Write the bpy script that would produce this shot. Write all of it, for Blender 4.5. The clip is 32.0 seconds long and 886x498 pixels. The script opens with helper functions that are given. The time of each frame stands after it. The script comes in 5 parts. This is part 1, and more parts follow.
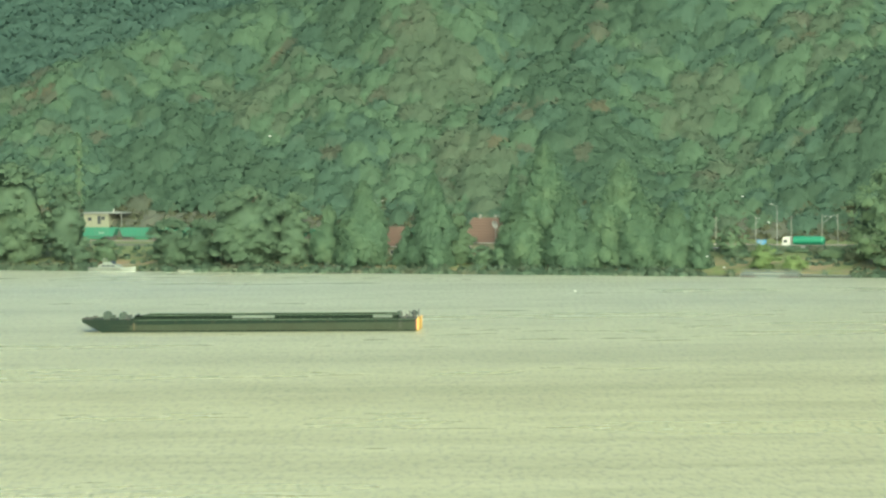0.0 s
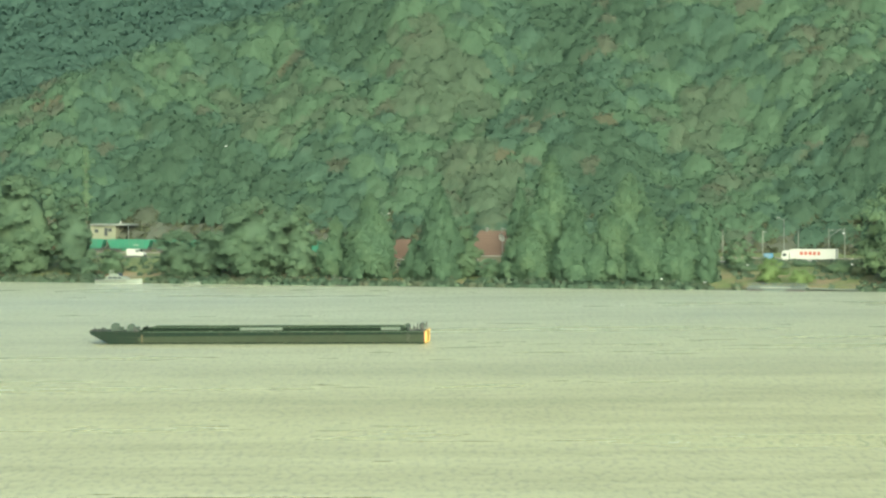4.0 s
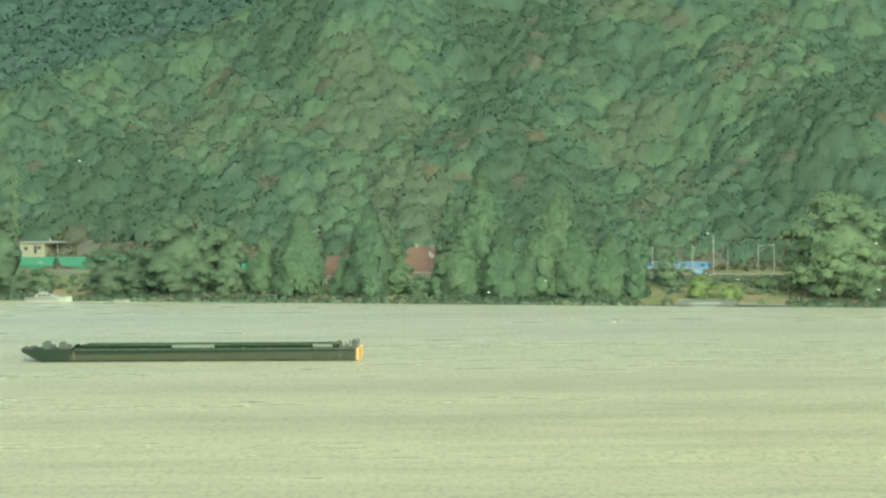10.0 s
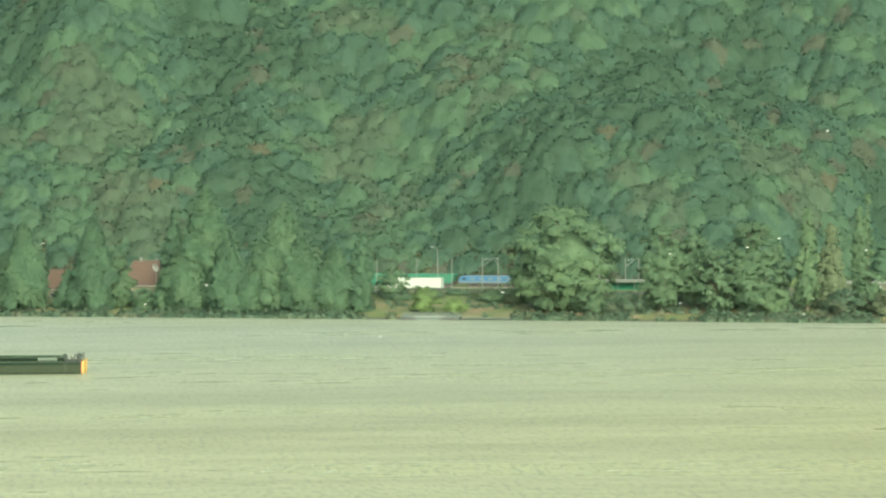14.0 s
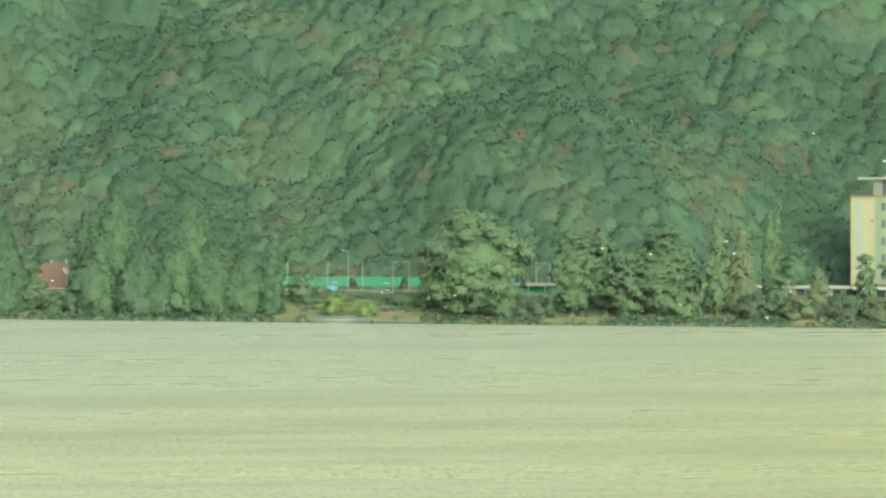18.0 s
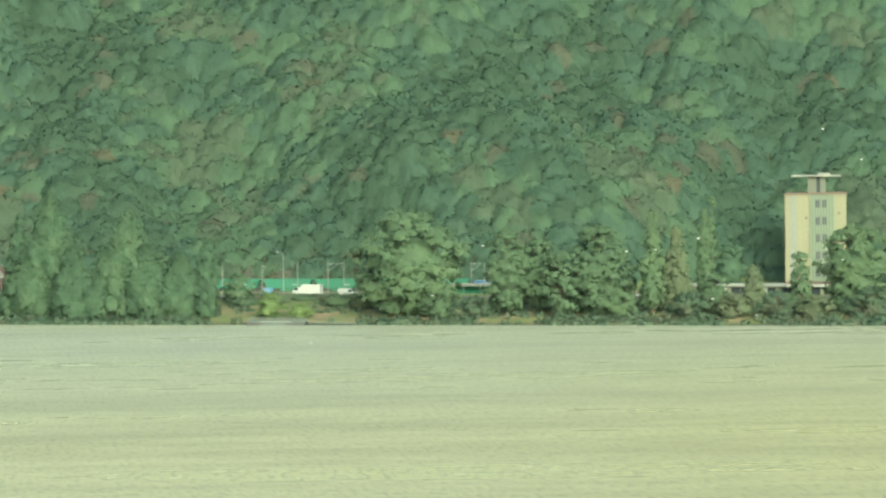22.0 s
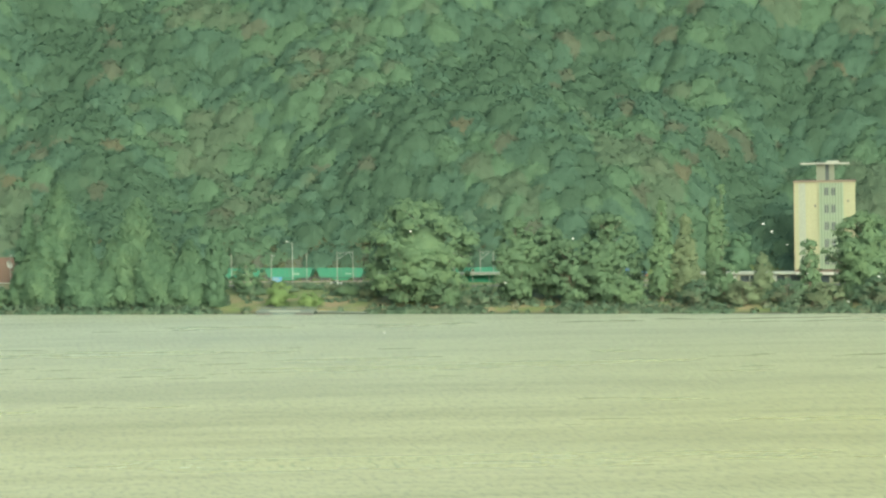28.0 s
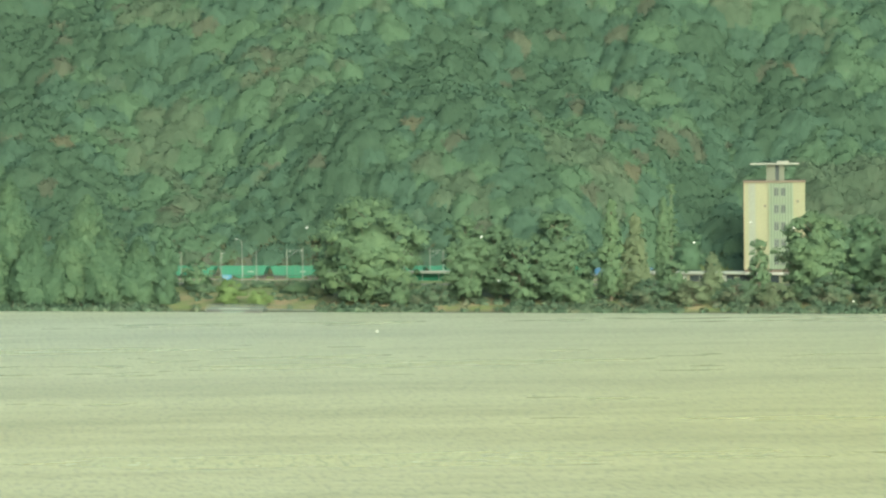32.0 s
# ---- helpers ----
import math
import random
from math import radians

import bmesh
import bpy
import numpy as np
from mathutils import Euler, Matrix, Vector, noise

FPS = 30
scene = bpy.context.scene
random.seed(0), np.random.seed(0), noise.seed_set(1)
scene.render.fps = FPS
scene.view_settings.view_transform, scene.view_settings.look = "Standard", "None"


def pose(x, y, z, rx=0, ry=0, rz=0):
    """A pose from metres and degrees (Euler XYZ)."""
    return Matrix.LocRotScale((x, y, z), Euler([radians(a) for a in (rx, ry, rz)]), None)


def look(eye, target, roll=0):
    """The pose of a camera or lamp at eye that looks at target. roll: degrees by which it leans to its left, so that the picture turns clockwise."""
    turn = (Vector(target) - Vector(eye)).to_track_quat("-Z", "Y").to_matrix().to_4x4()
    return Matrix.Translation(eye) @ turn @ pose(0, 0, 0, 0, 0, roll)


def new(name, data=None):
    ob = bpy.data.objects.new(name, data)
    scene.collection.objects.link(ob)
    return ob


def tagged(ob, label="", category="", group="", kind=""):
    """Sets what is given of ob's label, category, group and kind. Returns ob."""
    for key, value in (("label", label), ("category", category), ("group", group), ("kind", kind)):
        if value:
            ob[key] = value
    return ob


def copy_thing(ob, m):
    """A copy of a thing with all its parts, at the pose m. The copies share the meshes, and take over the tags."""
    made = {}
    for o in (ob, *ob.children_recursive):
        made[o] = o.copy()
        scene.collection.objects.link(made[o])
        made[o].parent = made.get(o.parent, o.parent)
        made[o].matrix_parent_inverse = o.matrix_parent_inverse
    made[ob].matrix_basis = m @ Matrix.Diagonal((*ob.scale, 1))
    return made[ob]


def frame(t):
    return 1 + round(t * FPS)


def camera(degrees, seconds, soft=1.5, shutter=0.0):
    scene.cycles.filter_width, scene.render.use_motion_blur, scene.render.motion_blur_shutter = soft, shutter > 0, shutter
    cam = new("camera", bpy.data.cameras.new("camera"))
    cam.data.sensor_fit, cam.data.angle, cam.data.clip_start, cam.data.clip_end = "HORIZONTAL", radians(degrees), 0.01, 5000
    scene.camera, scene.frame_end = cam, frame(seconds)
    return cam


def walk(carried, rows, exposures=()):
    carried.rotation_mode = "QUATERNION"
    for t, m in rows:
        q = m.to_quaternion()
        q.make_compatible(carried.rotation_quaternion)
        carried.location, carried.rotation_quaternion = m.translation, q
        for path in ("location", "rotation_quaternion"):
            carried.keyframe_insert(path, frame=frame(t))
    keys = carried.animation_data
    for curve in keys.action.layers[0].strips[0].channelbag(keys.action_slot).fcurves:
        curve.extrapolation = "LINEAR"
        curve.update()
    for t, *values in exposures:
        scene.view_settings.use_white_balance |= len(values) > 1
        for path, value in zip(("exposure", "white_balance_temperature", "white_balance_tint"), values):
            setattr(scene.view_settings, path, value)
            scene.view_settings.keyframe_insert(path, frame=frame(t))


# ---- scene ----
cam = camera(9.637, 32.0, soft=2.4)

# The tripod stands on the slope of the near bank, 62 m over the river; it only turns.
# seconds, turn to the right, tilt up, lean (degrees)
PATH = [
    (0, -0.000, -2.101, -0.500), (0.5, 0.040, -2.089, -0.345), (1, 0.045, -2.091, -0.485), (1.5, 0.029, -2.050, -0.451),
    (2, -0.014, -1.977, -0.453), (2.5, -0.085, -1.964, -0.411), (3, -0.094, -1.978, -0.458), (3.5, -0.079, -1.974, -0.349),
    (5.5, -0.005, -1.892, -0.407), (6, -0.019, -1.859, -0.708), (6.5, 0.060, -1.783, -0.579), (7, 0.096, -1.702, -0.654),
    (7.5, 0.103, -1.723, -0.776), (8, 0.177, -1.804, -0.696), (8.5, 0.373, -1.819, -0.519), (9, 0.508, -1.810, -0.383),
    (9.5, 0.642, -1.841, -0.373), (10, 0.694, -1.786, -0.497), (10.5, 0.707, -1.650, -0.470), (11, 1.042, -1.503, -0.342),
    (11.5, 1.850, -1.469, -0.446), (12, 2.552, -1.517, -0.399), (12.5, 3.122, -1.602, -0.295), (13, 3.433, -1.698, -0.343),
    (13.5, 3.576, -1.678, -0.434), (14, 3.701, -1.662, -0.380), (14.5, 3.976, -1.726, -0.206), (15, 4.346, -1.782, -0.179),
    (15.5, 4.618, -1.779, -0.111), (17.5, 4.568, -1.697, -0.118), (18, 4.675, -1.631, -0.198), (18.5, 4.885, -1.609, -0.221),
    (19, 5.013, -1.623, -0.310), (19.5, 5.181, -1.568, -0.402), (20, 5.395, -1.560, -0.281), (20.5, 5.578, -1.561, -0.302),
    (21, 5.623, -1.571, -0.394), (21.5, 5.617, -1.603, -0.515), (22, 5.386, -1.628, -0.696), (22.5, 5.236, -1.535, -0.759),
    (23, 5.057, -1.433, -0.749), (23.5, 4.868, -1.379, -0.764), (24, 4.739, -1.429, -0.766), (24.5, 4.694, -1.479, -0.795),
    (26.5, 4.809, -1.595, -0.755), (27, 5.093, -1.713, -0.705), (27.5, 5.249, -1.793, -0.736), (28, 5.286, -1.748, -0.859),
    (28.5, 5.348, -1.695, -0.798), (29, 5.465, -1.634, -0.717), (29.5, 5.617, -1.687, -0.667), (30, 5.732, -1.735, -0.606),
    (30.5, 5.754, -1.746, -0.660), (31, 5.764, -1.774, -0.680), (31.5, 5.782, -1.786, -0.614), (32, 5.833, -1.771, -0.569),
]


def aim(turn, tilt, lean):
    return pose(0, 0, 62, 90 + tilt, 0, -turn) @ pose(0, 0, 0, 0, 0, lean)


walk(cam, [(t, aim(a, b, c)) for t, a, b, c in PATH],
     exposures=[(0, 1.4, 6560, -16.5), (32, 1.4, 6560, -16.5)])

# ---- daylight: thin bright haze, a veiled sun behind the camera ----
SUN_UP, SUN_TURN = 23.0, 172.0      # degrees over the horizon; clockwise from the view's forward direction (+y)
world = bpy.data.worlds.new("daylight")
scene.world = world
world.use_nodes = True
sky = world.node_tree.nodes.new("ShaderNodeTexSky")
sky.sky_type, sky.sun_disc = "NISHITA", False
sky.sun_elevation, sky.sun_rotation = radians(SUN_UP), radians(SUN_TURN)
sky.altitude, sky.air_density, sky.dust_density, sky.ozone_density = 60, 0.7, 6.0, 1.0
back = world.node_tree.nodes["Background"]
back.inputs["Strength"].default_value = 0.128
world.node_tree.links.new(sky.outputs["Color"], back.inputs["Color"])

sun_data = bpy.data.lights.new("sun", "SUN")
sun_data.energy, sun_data.angle, sun_data.color = 2.0, radians(40), (1.0, 0.95, 0.86)
sun = new("sun", sun_data)
sx = math.sin(radians(SUN_TURN)) * math.cos(radians(SUN_UP))
sy = math.cos(radians(SUN_TURN)) * math.cos(radians(SUN_UP))
sun.matrix_world = look((0, 0, 300), (-sx * 100, -sy * 100, 300 - 100 * math.sin(radians(SUN_UP))))

# ---- the lie of the far bank: s runs along the shore to the right, n inland, z up ----
LEAN = radians(22.8)
ES = Vector((math.cos(LEAN), -math.sin(LEAN), 0))
EN = Vector((math.sin(LEAN), math.cos(LEAN), 0))
SHORE = Vector((0, 1495, 0))


def site(s, n, z=0.0):
    return SHORE + ES * s + EN * n + Vector((0, 0, z))


def on_bank(s, n, z=0.0, turn=0.0):
    """The pose of a thing on the far bank; at turn 0 its x runs along the shore and its y inland."""
    p = site(s, n, z)
    return pose(p.x, p.y, p.z, 0, 0, -22.8 + turn)


def smooth(a, b, x):
    k = min(1.0, max(0.0, (x - a) / (b - a)))
    return k * k * (3 - 2 * k)


def land(s, n):
    """Height of the ground: shelving bank, level strip with road and railway, then the wooded hill."""
    if n < 0:
        return max(-4.0, n * 0.12)
    wob = noise.noise(Vector((s * 0.05, n * 0.08, 3.0)))
    z = 1.4 * smooth(-1, 7, n) + 2.2 * smooth(7, 30, n) + 1.8 * smooth(30, 52, n)
    z += 0.5 * wob * smooth(2, 12, n) * (1 - smooth(40, 52, n))
    m = n - 106 - 36 * smooth(150, 195, s)
    if m > 0:
        roll = 6.0 * math.sin(s / 24.0 + n / 45.0) + 15.0 * noise.fractal(Vector((s * 0.013, n * 0.011, 1.0)), 1.0, 2.0, 4)
        near = 0.62 * m + roll * smooth(0, 70, m)
        crest = 84 + 0.43 * (s + 142)
        if s < 60:
            over = near - crest
            near = near - (over + 8) ** 2 / 32 if -8 < over < 8 else (crest - 0.35 * (over - 8) if over >= 8 else near)
            near = max(near, 0.55 * (n - 330) + 7 * noise.noise(Vector((s * 0.02, n * 0.02, 8.0))), 0.0)
        z += near
    return min(z, 330)

# ---- materials ----
def material(name, build, rough=0.8, metal=0.0):
    m = bpy.data.materials.new(name)
    m.use_nodes = True
    tree = m.node_tree
    bsdf = tree.nodes["Principled BSDF"]
    bsdf.inputs["Roughness"].default_value = rough
    bsdf.inputs["Metallic"].default_value = metal
    build(tree, bsdf)
    return m


def node(tree, kind, **values):
    n = tree.nodes.new(kind)
    for key, value in values.items():
        n.inputs[key].default_value = value
    return n


def coords(tree, scale=(1, 1, 1), turn=0.0):
    tex = tree.nodes.new("ShaderNodeTexCoord")
    mapping = node(tree, "ShaderNodeMapping", Scale=scale, Rotation=(0, 0, turn))
    tree.links.new(tex.outputs["Object"], mapping.inputs["Vector"])
    return mapping.outputs["Vector"]


def noise_of(tree, vector, scale, detail=4.0, rough=0.6):
    n = node(tree, "ShaderNodeTexNoise", Scale=scale, Detail=detail, Roughness=rough)
    tree.links.new(vector, n.inputs["Vector"])
    return n.outputs["Fac"]


def ramp(tree, fac, stops):
    r = tree.nodes.new("ShaderNodeValToRGB")
    e = r.color_ramp.elements
    while len(e) < len(stops):
        e.new(0.5)
    for el, (pos, col) in zip(e, stops):
        el.position, el.color = pos, (*col, 1)
    tree.links.new(fac, r.inputs["Fac"])
    return r.outputs["Color"]


def mix(tree, a, b, fac, kind="MIX"):
    n = tree.nodes.new("ShaderNodeMixRGB")
    n.blend_type = kind
    for value, slot in ((fac, "Fac"), (a, "Color1"), (b, "Color2")):
        if isinstance(value, float):
            n.inputs[slot].default_value = value
        elif isinstance(value, tuple):
            n.inputs[slot].default_value = (*value, 1)
        else:
            tree.links.new(value, n.inputs[slot])
    return n.outputs["Color"]


def bump(tree, bsdf, height, strength=0.4, distance=0.05):
    b = node(tree, "ShaderNodeBump", Strength=strength, Distance=distance)
    tree.links.new(height, b.inputs["Height"])
    tree.links.new(b.outputs["Normal"], bsdf.inputs["Normal"])


def worn(name, colour, rough=0.6, metal=0.0, dirt=(0.12, 0.1, 0.075), amount=0.35, grain=1.2, streak=4.0, gloss=0.5):
    """Paint or plaster with grain, and dirt that has run down it."""
    def build(tree, bsdf):
        v = coords(tree)
        fine = noise_of(tree, v, grain * 6, 6)
        base = ramp(tree, fine, [(0.3, tuple(c * 0.86 for c in colour)), (0.7, tuple(min(1, c * 1.1) for c in colour))])
        run = noise_of(tree, coords(tree, (grain * streak, grain * streak, grain * 0.35)), 1.0, 5)
        spot = ramp(tree, run, [(0.48, (0, 0, 0)), (0.78, (amount, amount, amount))])
        tree.links.new(mix(tree, base, dirt, spot), bsdf.inputs["Base Color"])
        bsdf.inputs["Specular IOR Level"].default_value = gloss
        bump(tree, bsdf, fine, 0.15, 0.02)
    return material(name, build, rough, metal)


def foliage(name, dark, mid, light, dry=(0.16, 0.1, 0.045), dry_at=0.74, size=0.16, spread=0.1):
    """Leaves: tone by tree and by spray, a few dry patches, and light that comes through."""
    def build(tree, bsdf):
        v = coords(tree)
        broad = noise_of(tree, v, size, 2, 0.5)
        fine = noise_of(tree, v, 1.3, 3, 0.7)
        geo = tree.nodes.new("ShaderNodeNewGeometry")
        tone = mix(tree, broad, fine, 0.28)
        tone = mix(tree, tone, geo.outputs["Random Per Island"], spread)
        own = tree.nodes.new("ShaderNodeObjectInfo")
        tone = mix(tree, tone, own.outputs["Random"], 0.16)
        col = ramp(tree, tone, [(0.28, dark), (0.5, mid), (0.74, light)])
        patch = noise_of(tree, coords(tree, (1, 1, 1), 0.7), size * 0.8, 3, 0.6)
        spot = ramp(tree, patch, [(dry_at - 0.1, (0, 0, 0)), (dry_at + 0.06, (0.5, 0.5, 0.5))])
        col = mix(tree, col, dry, spot)
        tree.links.new(col, bsdf.inputs["Base Color"])
        bsdf.inputs["Specular IOR Level"].default_value = 0.04
        relief = noise_of(tree, v, 1.7, 4, 0.75)
        bump(tree, bsdf, relief, 0.12, 0.15)
        thin = tree.nodes.new("ShaderNodeBsdfTranslucent")
        tree.links.new(mix(tree, col, (0.9, 1.0, 0.45), 0.25, "MULTIPLY"), thin.inputs["Color"])
        both = node(tree, "ShaderNodeMixShader", Fac=0.42)
        tree.links.new(bsdf.outputs["BSDF"], both.inputs[1])
        tree.links.new(thin.outputs["BSDF"], both.inputs[2])
        tree.links.new(both.outputs["Shader"], tree.nodes["Material Output"].inputs["Surface"])
    return material(name, build, 0.65)


def build_water(tree, bsdf):
    long = noise_of(tree, coords(tree, (0.0045, 0.018, 1), 0.04), 1.0, 4, 0.55)
    patch = noise_of(tree, coords(tree, (0.04, 0.07, 1), -0.03), 1.0, 4, 0.6)
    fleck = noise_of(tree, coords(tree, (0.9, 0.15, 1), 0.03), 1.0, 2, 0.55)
    both = mix(tree, long, patch, 0.3)
    # wind bands: their lighter and darker sheen is put into the body colour
    body = ramp(tree, both, [(0.36, (0.292, 0.28, 0.142)), (0.5, (0.372, 0.355, 0.185)), (0.64, (0.45, 0.425, 0.225))])
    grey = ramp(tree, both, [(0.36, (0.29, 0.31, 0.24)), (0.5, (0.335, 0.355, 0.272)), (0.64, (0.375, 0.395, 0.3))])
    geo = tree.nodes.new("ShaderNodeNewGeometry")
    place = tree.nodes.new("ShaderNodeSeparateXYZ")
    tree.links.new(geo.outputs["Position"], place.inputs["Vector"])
    # far water greyed with distance: the sky's reflection painted into the colour
    far_sheen = node(tree, "ShaderNodeMapRange", **{"From Min": 950.0, "From Max": 1420.0, "To Max": 0.95})
    tree.links.new(place.outputs["Y"], far_sheen.inputs["Value"])
    body = mix(tree, body, grey, far_sheen.outputs["Result"])
    # ripple shade and glint painted in as dark and light dashes
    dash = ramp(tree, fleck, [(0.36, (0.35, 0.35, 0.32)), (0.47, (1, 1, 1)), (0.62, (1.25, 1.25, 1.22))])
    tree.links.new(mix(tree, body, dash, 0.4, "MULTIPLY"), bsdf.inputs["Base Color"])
    tree.links.new(ramp(tree, both, [(0.36, (0.4, 0.4, 0.4)), (0.64, (0.24, 0.24, 0.24))]), bsdf.inputs["Roughness"])
    bsdf.inputs["IOR"].default_value = 1.33
    b = node(tree, "ShaderNodeBump", Strength=0.8, Distance=0.35)
    tree.links.new(fleck, b.inputs["Height"])
    tree.links.new(b.outputs["Normal"], bsdf.inputs["Normal"])


def build_ground(tree, bsdf):
    v = coords(tree)
    broad = noise_of(tree, v, 0.07, 5, 0.6)
    fine = noise_of(tree, v, 1.1, 6, 0.7)
    sand = ramp(tree, fine, [(0.3, (0.128, 0.1, 0.06)), (0.7, (0.21, 0.16, 0.09))])
    grass = ramp(tree, fine, [(0.3, (0.05, 0.08, 0.025)), (0.7, (0.13, 0.16, 0.05))])
    cover = ramp(tree, broad, [(0.42, (0, 0, 0)), (0.58, (1, 1, 1))])
    # leaf litter, its colour darkened to the shade in the gaps between crowns
    shaded_floor = ramp(tree, fine, [(0.3, (0.022, 0.042, 0.026)), (0.7, (0.032, 0.056, 0.034))])
    geo = tree.nodes.new("ShaderNodeNewGeometry")
    place = tree.nodes.new("ShaderNodeSeparateXYZ")
    tree.links.new(geo.outputs["Position"], place.inputs["Vector"])
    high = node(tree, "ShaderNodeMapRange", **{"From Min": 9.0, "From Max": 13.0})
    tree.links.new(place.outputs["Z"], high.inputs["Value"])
    open_ground = mix(tree, sand, grass, cover)
    rise = node(tree, "ShaderNodeMapRange", **{"From Min": 2.4, "From Max": 4.2})
    tree.links.new(place.outputs["Z"], rise.inputs["Value"])
    # ground gets darker towards the waterline
    above_edge = node(tree, "ShaderNodeMapRange", **{"From Min": 0.25, "From Max": 0.7})
    tree.links.new(place.outputs["Z"], above_edge.inputs["Value"])
    open_ground = mix(tree, (0.05, 0.06, 0.035), open_ground, above_edge.outputs["Result"])
    grown = mix(tree, grass, (0.1, 0.125, 0.06), 0.35)
    open_ground = mix(tree, open_ground, grown, rise.outputs["Result"])
    tree.links.new(mix(tree, open_ground, shaded_floor, high.outputs["Result"]), bsdf.inputs["Base Color"])
    bump(tree, bsdf, fine, 0.7, 0.3)


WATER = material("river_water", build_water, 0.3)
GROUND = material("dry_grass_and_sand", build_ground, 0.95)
# deep and light tones also paint the shade and light of gullies and ridges
WOOD_LEAVES = [
    foliage("hill_leaves_green", (0.070, 0.117, 0.090), (0.078, 0.130, 0.098), (0.086, 0.143, 0.107), dry=(0.129, 0.155, 0.113), dry_at=0.72, size=0.09, spread=0.2),
    foliage("hill_leaves_deep", (0.064, 0.107, 0.075), (0.071, 0.116, 0.083), (0.078, 0.126, 0.090), dry=(0.112, 0.138, 0.096), dry_at=0.76, size=0.09, spread=0.2),
    foliage("hill_leaves_light", (0.086, 0.137, 0.094), (0.095, 0.153, 0.103), (0.107, 0.167, 0.113), dry=(0.135, 0.162, 0.118), dry_at=0.72, size=0.09, spread=0.2),
    foliage("hill_leaves_olive", (0.087, 0.125, 0.091), (0.097, 0.137, 0.098), (0.107, 0.152, 0.107), dry=(0.129, 0.155, 0.113), dry_at=0.62, size=0.09, spread=0.2),
    # bluer leaf colour: the haze before the far ridge is painted in
    foliage("far_ridge_hazed_leaves", (0.060, 0.104, 0.087), (0.066, 0.114, 0.095), (0.075, 0.126, 0.102), dry=(0.120, 0.160, 0.128), dry_at=0.8, size=0.05),
    foliage("hill_leaves_russet", (0.087, 0.106, 0.083), (0.097, 0.117, 0.090), (0.107, 0.128, 0.097), dry=(0.132, 0.152, 0.109), dry_at=0.6, size=0.09, spread=0.2),
    foliage("hill_leaves_rusty", (0.108, 0.116, 0.085), (0.122, 0.128, 0.094), (0.134, 0.141, 0.101), dry=(0.150, 0.150, 0.105), dry_at=0.6, size=0.09, spread=0.2),
]
WILLOW = foliage("willow_leaves", (0.073, 0.113, 0.080), (0.094, 0.144, 0.096), (0.127, 0.178, 0.110), dry_at=0.9)
POPLAR = foliage("poplar_leaves", (0.068, 0.113, 0.080), (0.089, 0.146, 0.096), (0.122, 0.179, 0.109), dry_at=0.9)
ASH = foliage("ash_leaves", (0.087, 0.132, 0.087), (0.112, 0.170, 0.107), (0.147, 0.209, 0.119), dry_at=0.85)
YELLOWING = foliage("yellowing_leaves", (0.102, 0.151, 0.075), (0.137, 0.198, 0.089), (0.175, 0.237, 0.101), dry_at=0.8)
RUSSET = foliage("russet_leaves", (0.107, 0.133, 0.088), (0.134, 0.170, 0.109), (0.170, 0.200, 0.123), dry=(0.178, 0.144, 0.101), dry_at=0.7)
SCRUB = foliage("scrub_leaves", (0.065, 0.104, 0.078), (0.086, 0.132, 0.092), (0.129, 0.160, 0.109), dry=(0.202, 0.164, 0.118), dry_at=0.64)
BARK = worn("bark", (0.13, 0.11, 0.085), 0.95, amount=0.5)
PALE_BARK = worn("pale_bark", (0.105, 0.115, 0.08), 0.9, amount=0.4)
ASPHALT = worn("asphalt", (0.055, 0.055, 0.055), 0.9, amount=0.2)
ROCK = worn("cut_rock", (0.052, 0.062, 0.045), 0.95, dirt=(0.06, 0.055, 0.04), amount=0.8, grain=0.25, streak=2.0)
BALLAST = worn("ballast", (0.2, 0.19, 0.17), 0.95, amount=0.5)
STEEL = worn("rail_steel", (0.22, 0.2, 0.18), 0.5, 0.8)
GALVANISED = worn("galvanised_steel", (0.198, 0.216, 0.210), 0.5, 0.4, amount=0.2)
CONCRETE = worn("weathered_concrete", (0.172, 0.183, 0.163), 0.9, amount=0.4)
WHITE = worn("white_paint", (0.36, 0.375, 0.35), 0.4, amount=0.12)
RUBBER = worn("tyre_rubber", (0.025, 0.025, 0.025), 0.85, amount=0.3)
DARK = worn("dark_steel", (0.045, 0.045, 0.045), 0.7, amount=0.3)
GLASS = worn("dark_window_glass", (0.03, 0.04, 0.045), 0.08, amount=0.05)
GREEN_PAINT = worn("bright_green_wagon_paint", (0.028, 0.136, 0.088), 0.5, amount=0.3, grain=0.5)
GREEN_DEEP = worn("deep_green_paint", (0.015, 0.16, 0.09), 0.5, amount=0.3)
LOCO_BLUE = worn("locomotive_blue_paint", (0.035, 0.11, 0.22), 0.5, amount=0.2, grain=0.5)
LOCO_GREY = worn("locomotive_grey_paint", (0.104, 0.143, 0.169), 0.5, amount=0.3)
RED_PAINT = worn("red_paint", (0.3, 0.065, 0.05), 0.5, amount=0.15)
SIGN_BLUE = worn("sign_blue", (0.05, 0.16, 0.28), 0.5, amount=0.2)
SILVER = worn("silver_paint", (0.55, 0.56, 0.57), 0.3, 0.5, amount=0.1)
CAR_DARK = worn("dark_car_paint", (0.05, 0.07, 0.12), 0.25, 0.2, amount=0.1)
HULL_OLIVE = worn("olive_hull_paint", (0.030, 0.040, 0.026), 0.8, dirt=(0.024, 0.027, 0.018), amount=0.8, grain=0.3, streak=0.5, gloss=0.12)
HULL_TEAL = worn("dark_teal_hull_paint", (0.008, 0.017, 0.012), 0.8, dirt=(0.032, 0.030, 0.020), amount=0.5, grain=0.5, gloss=0.12)
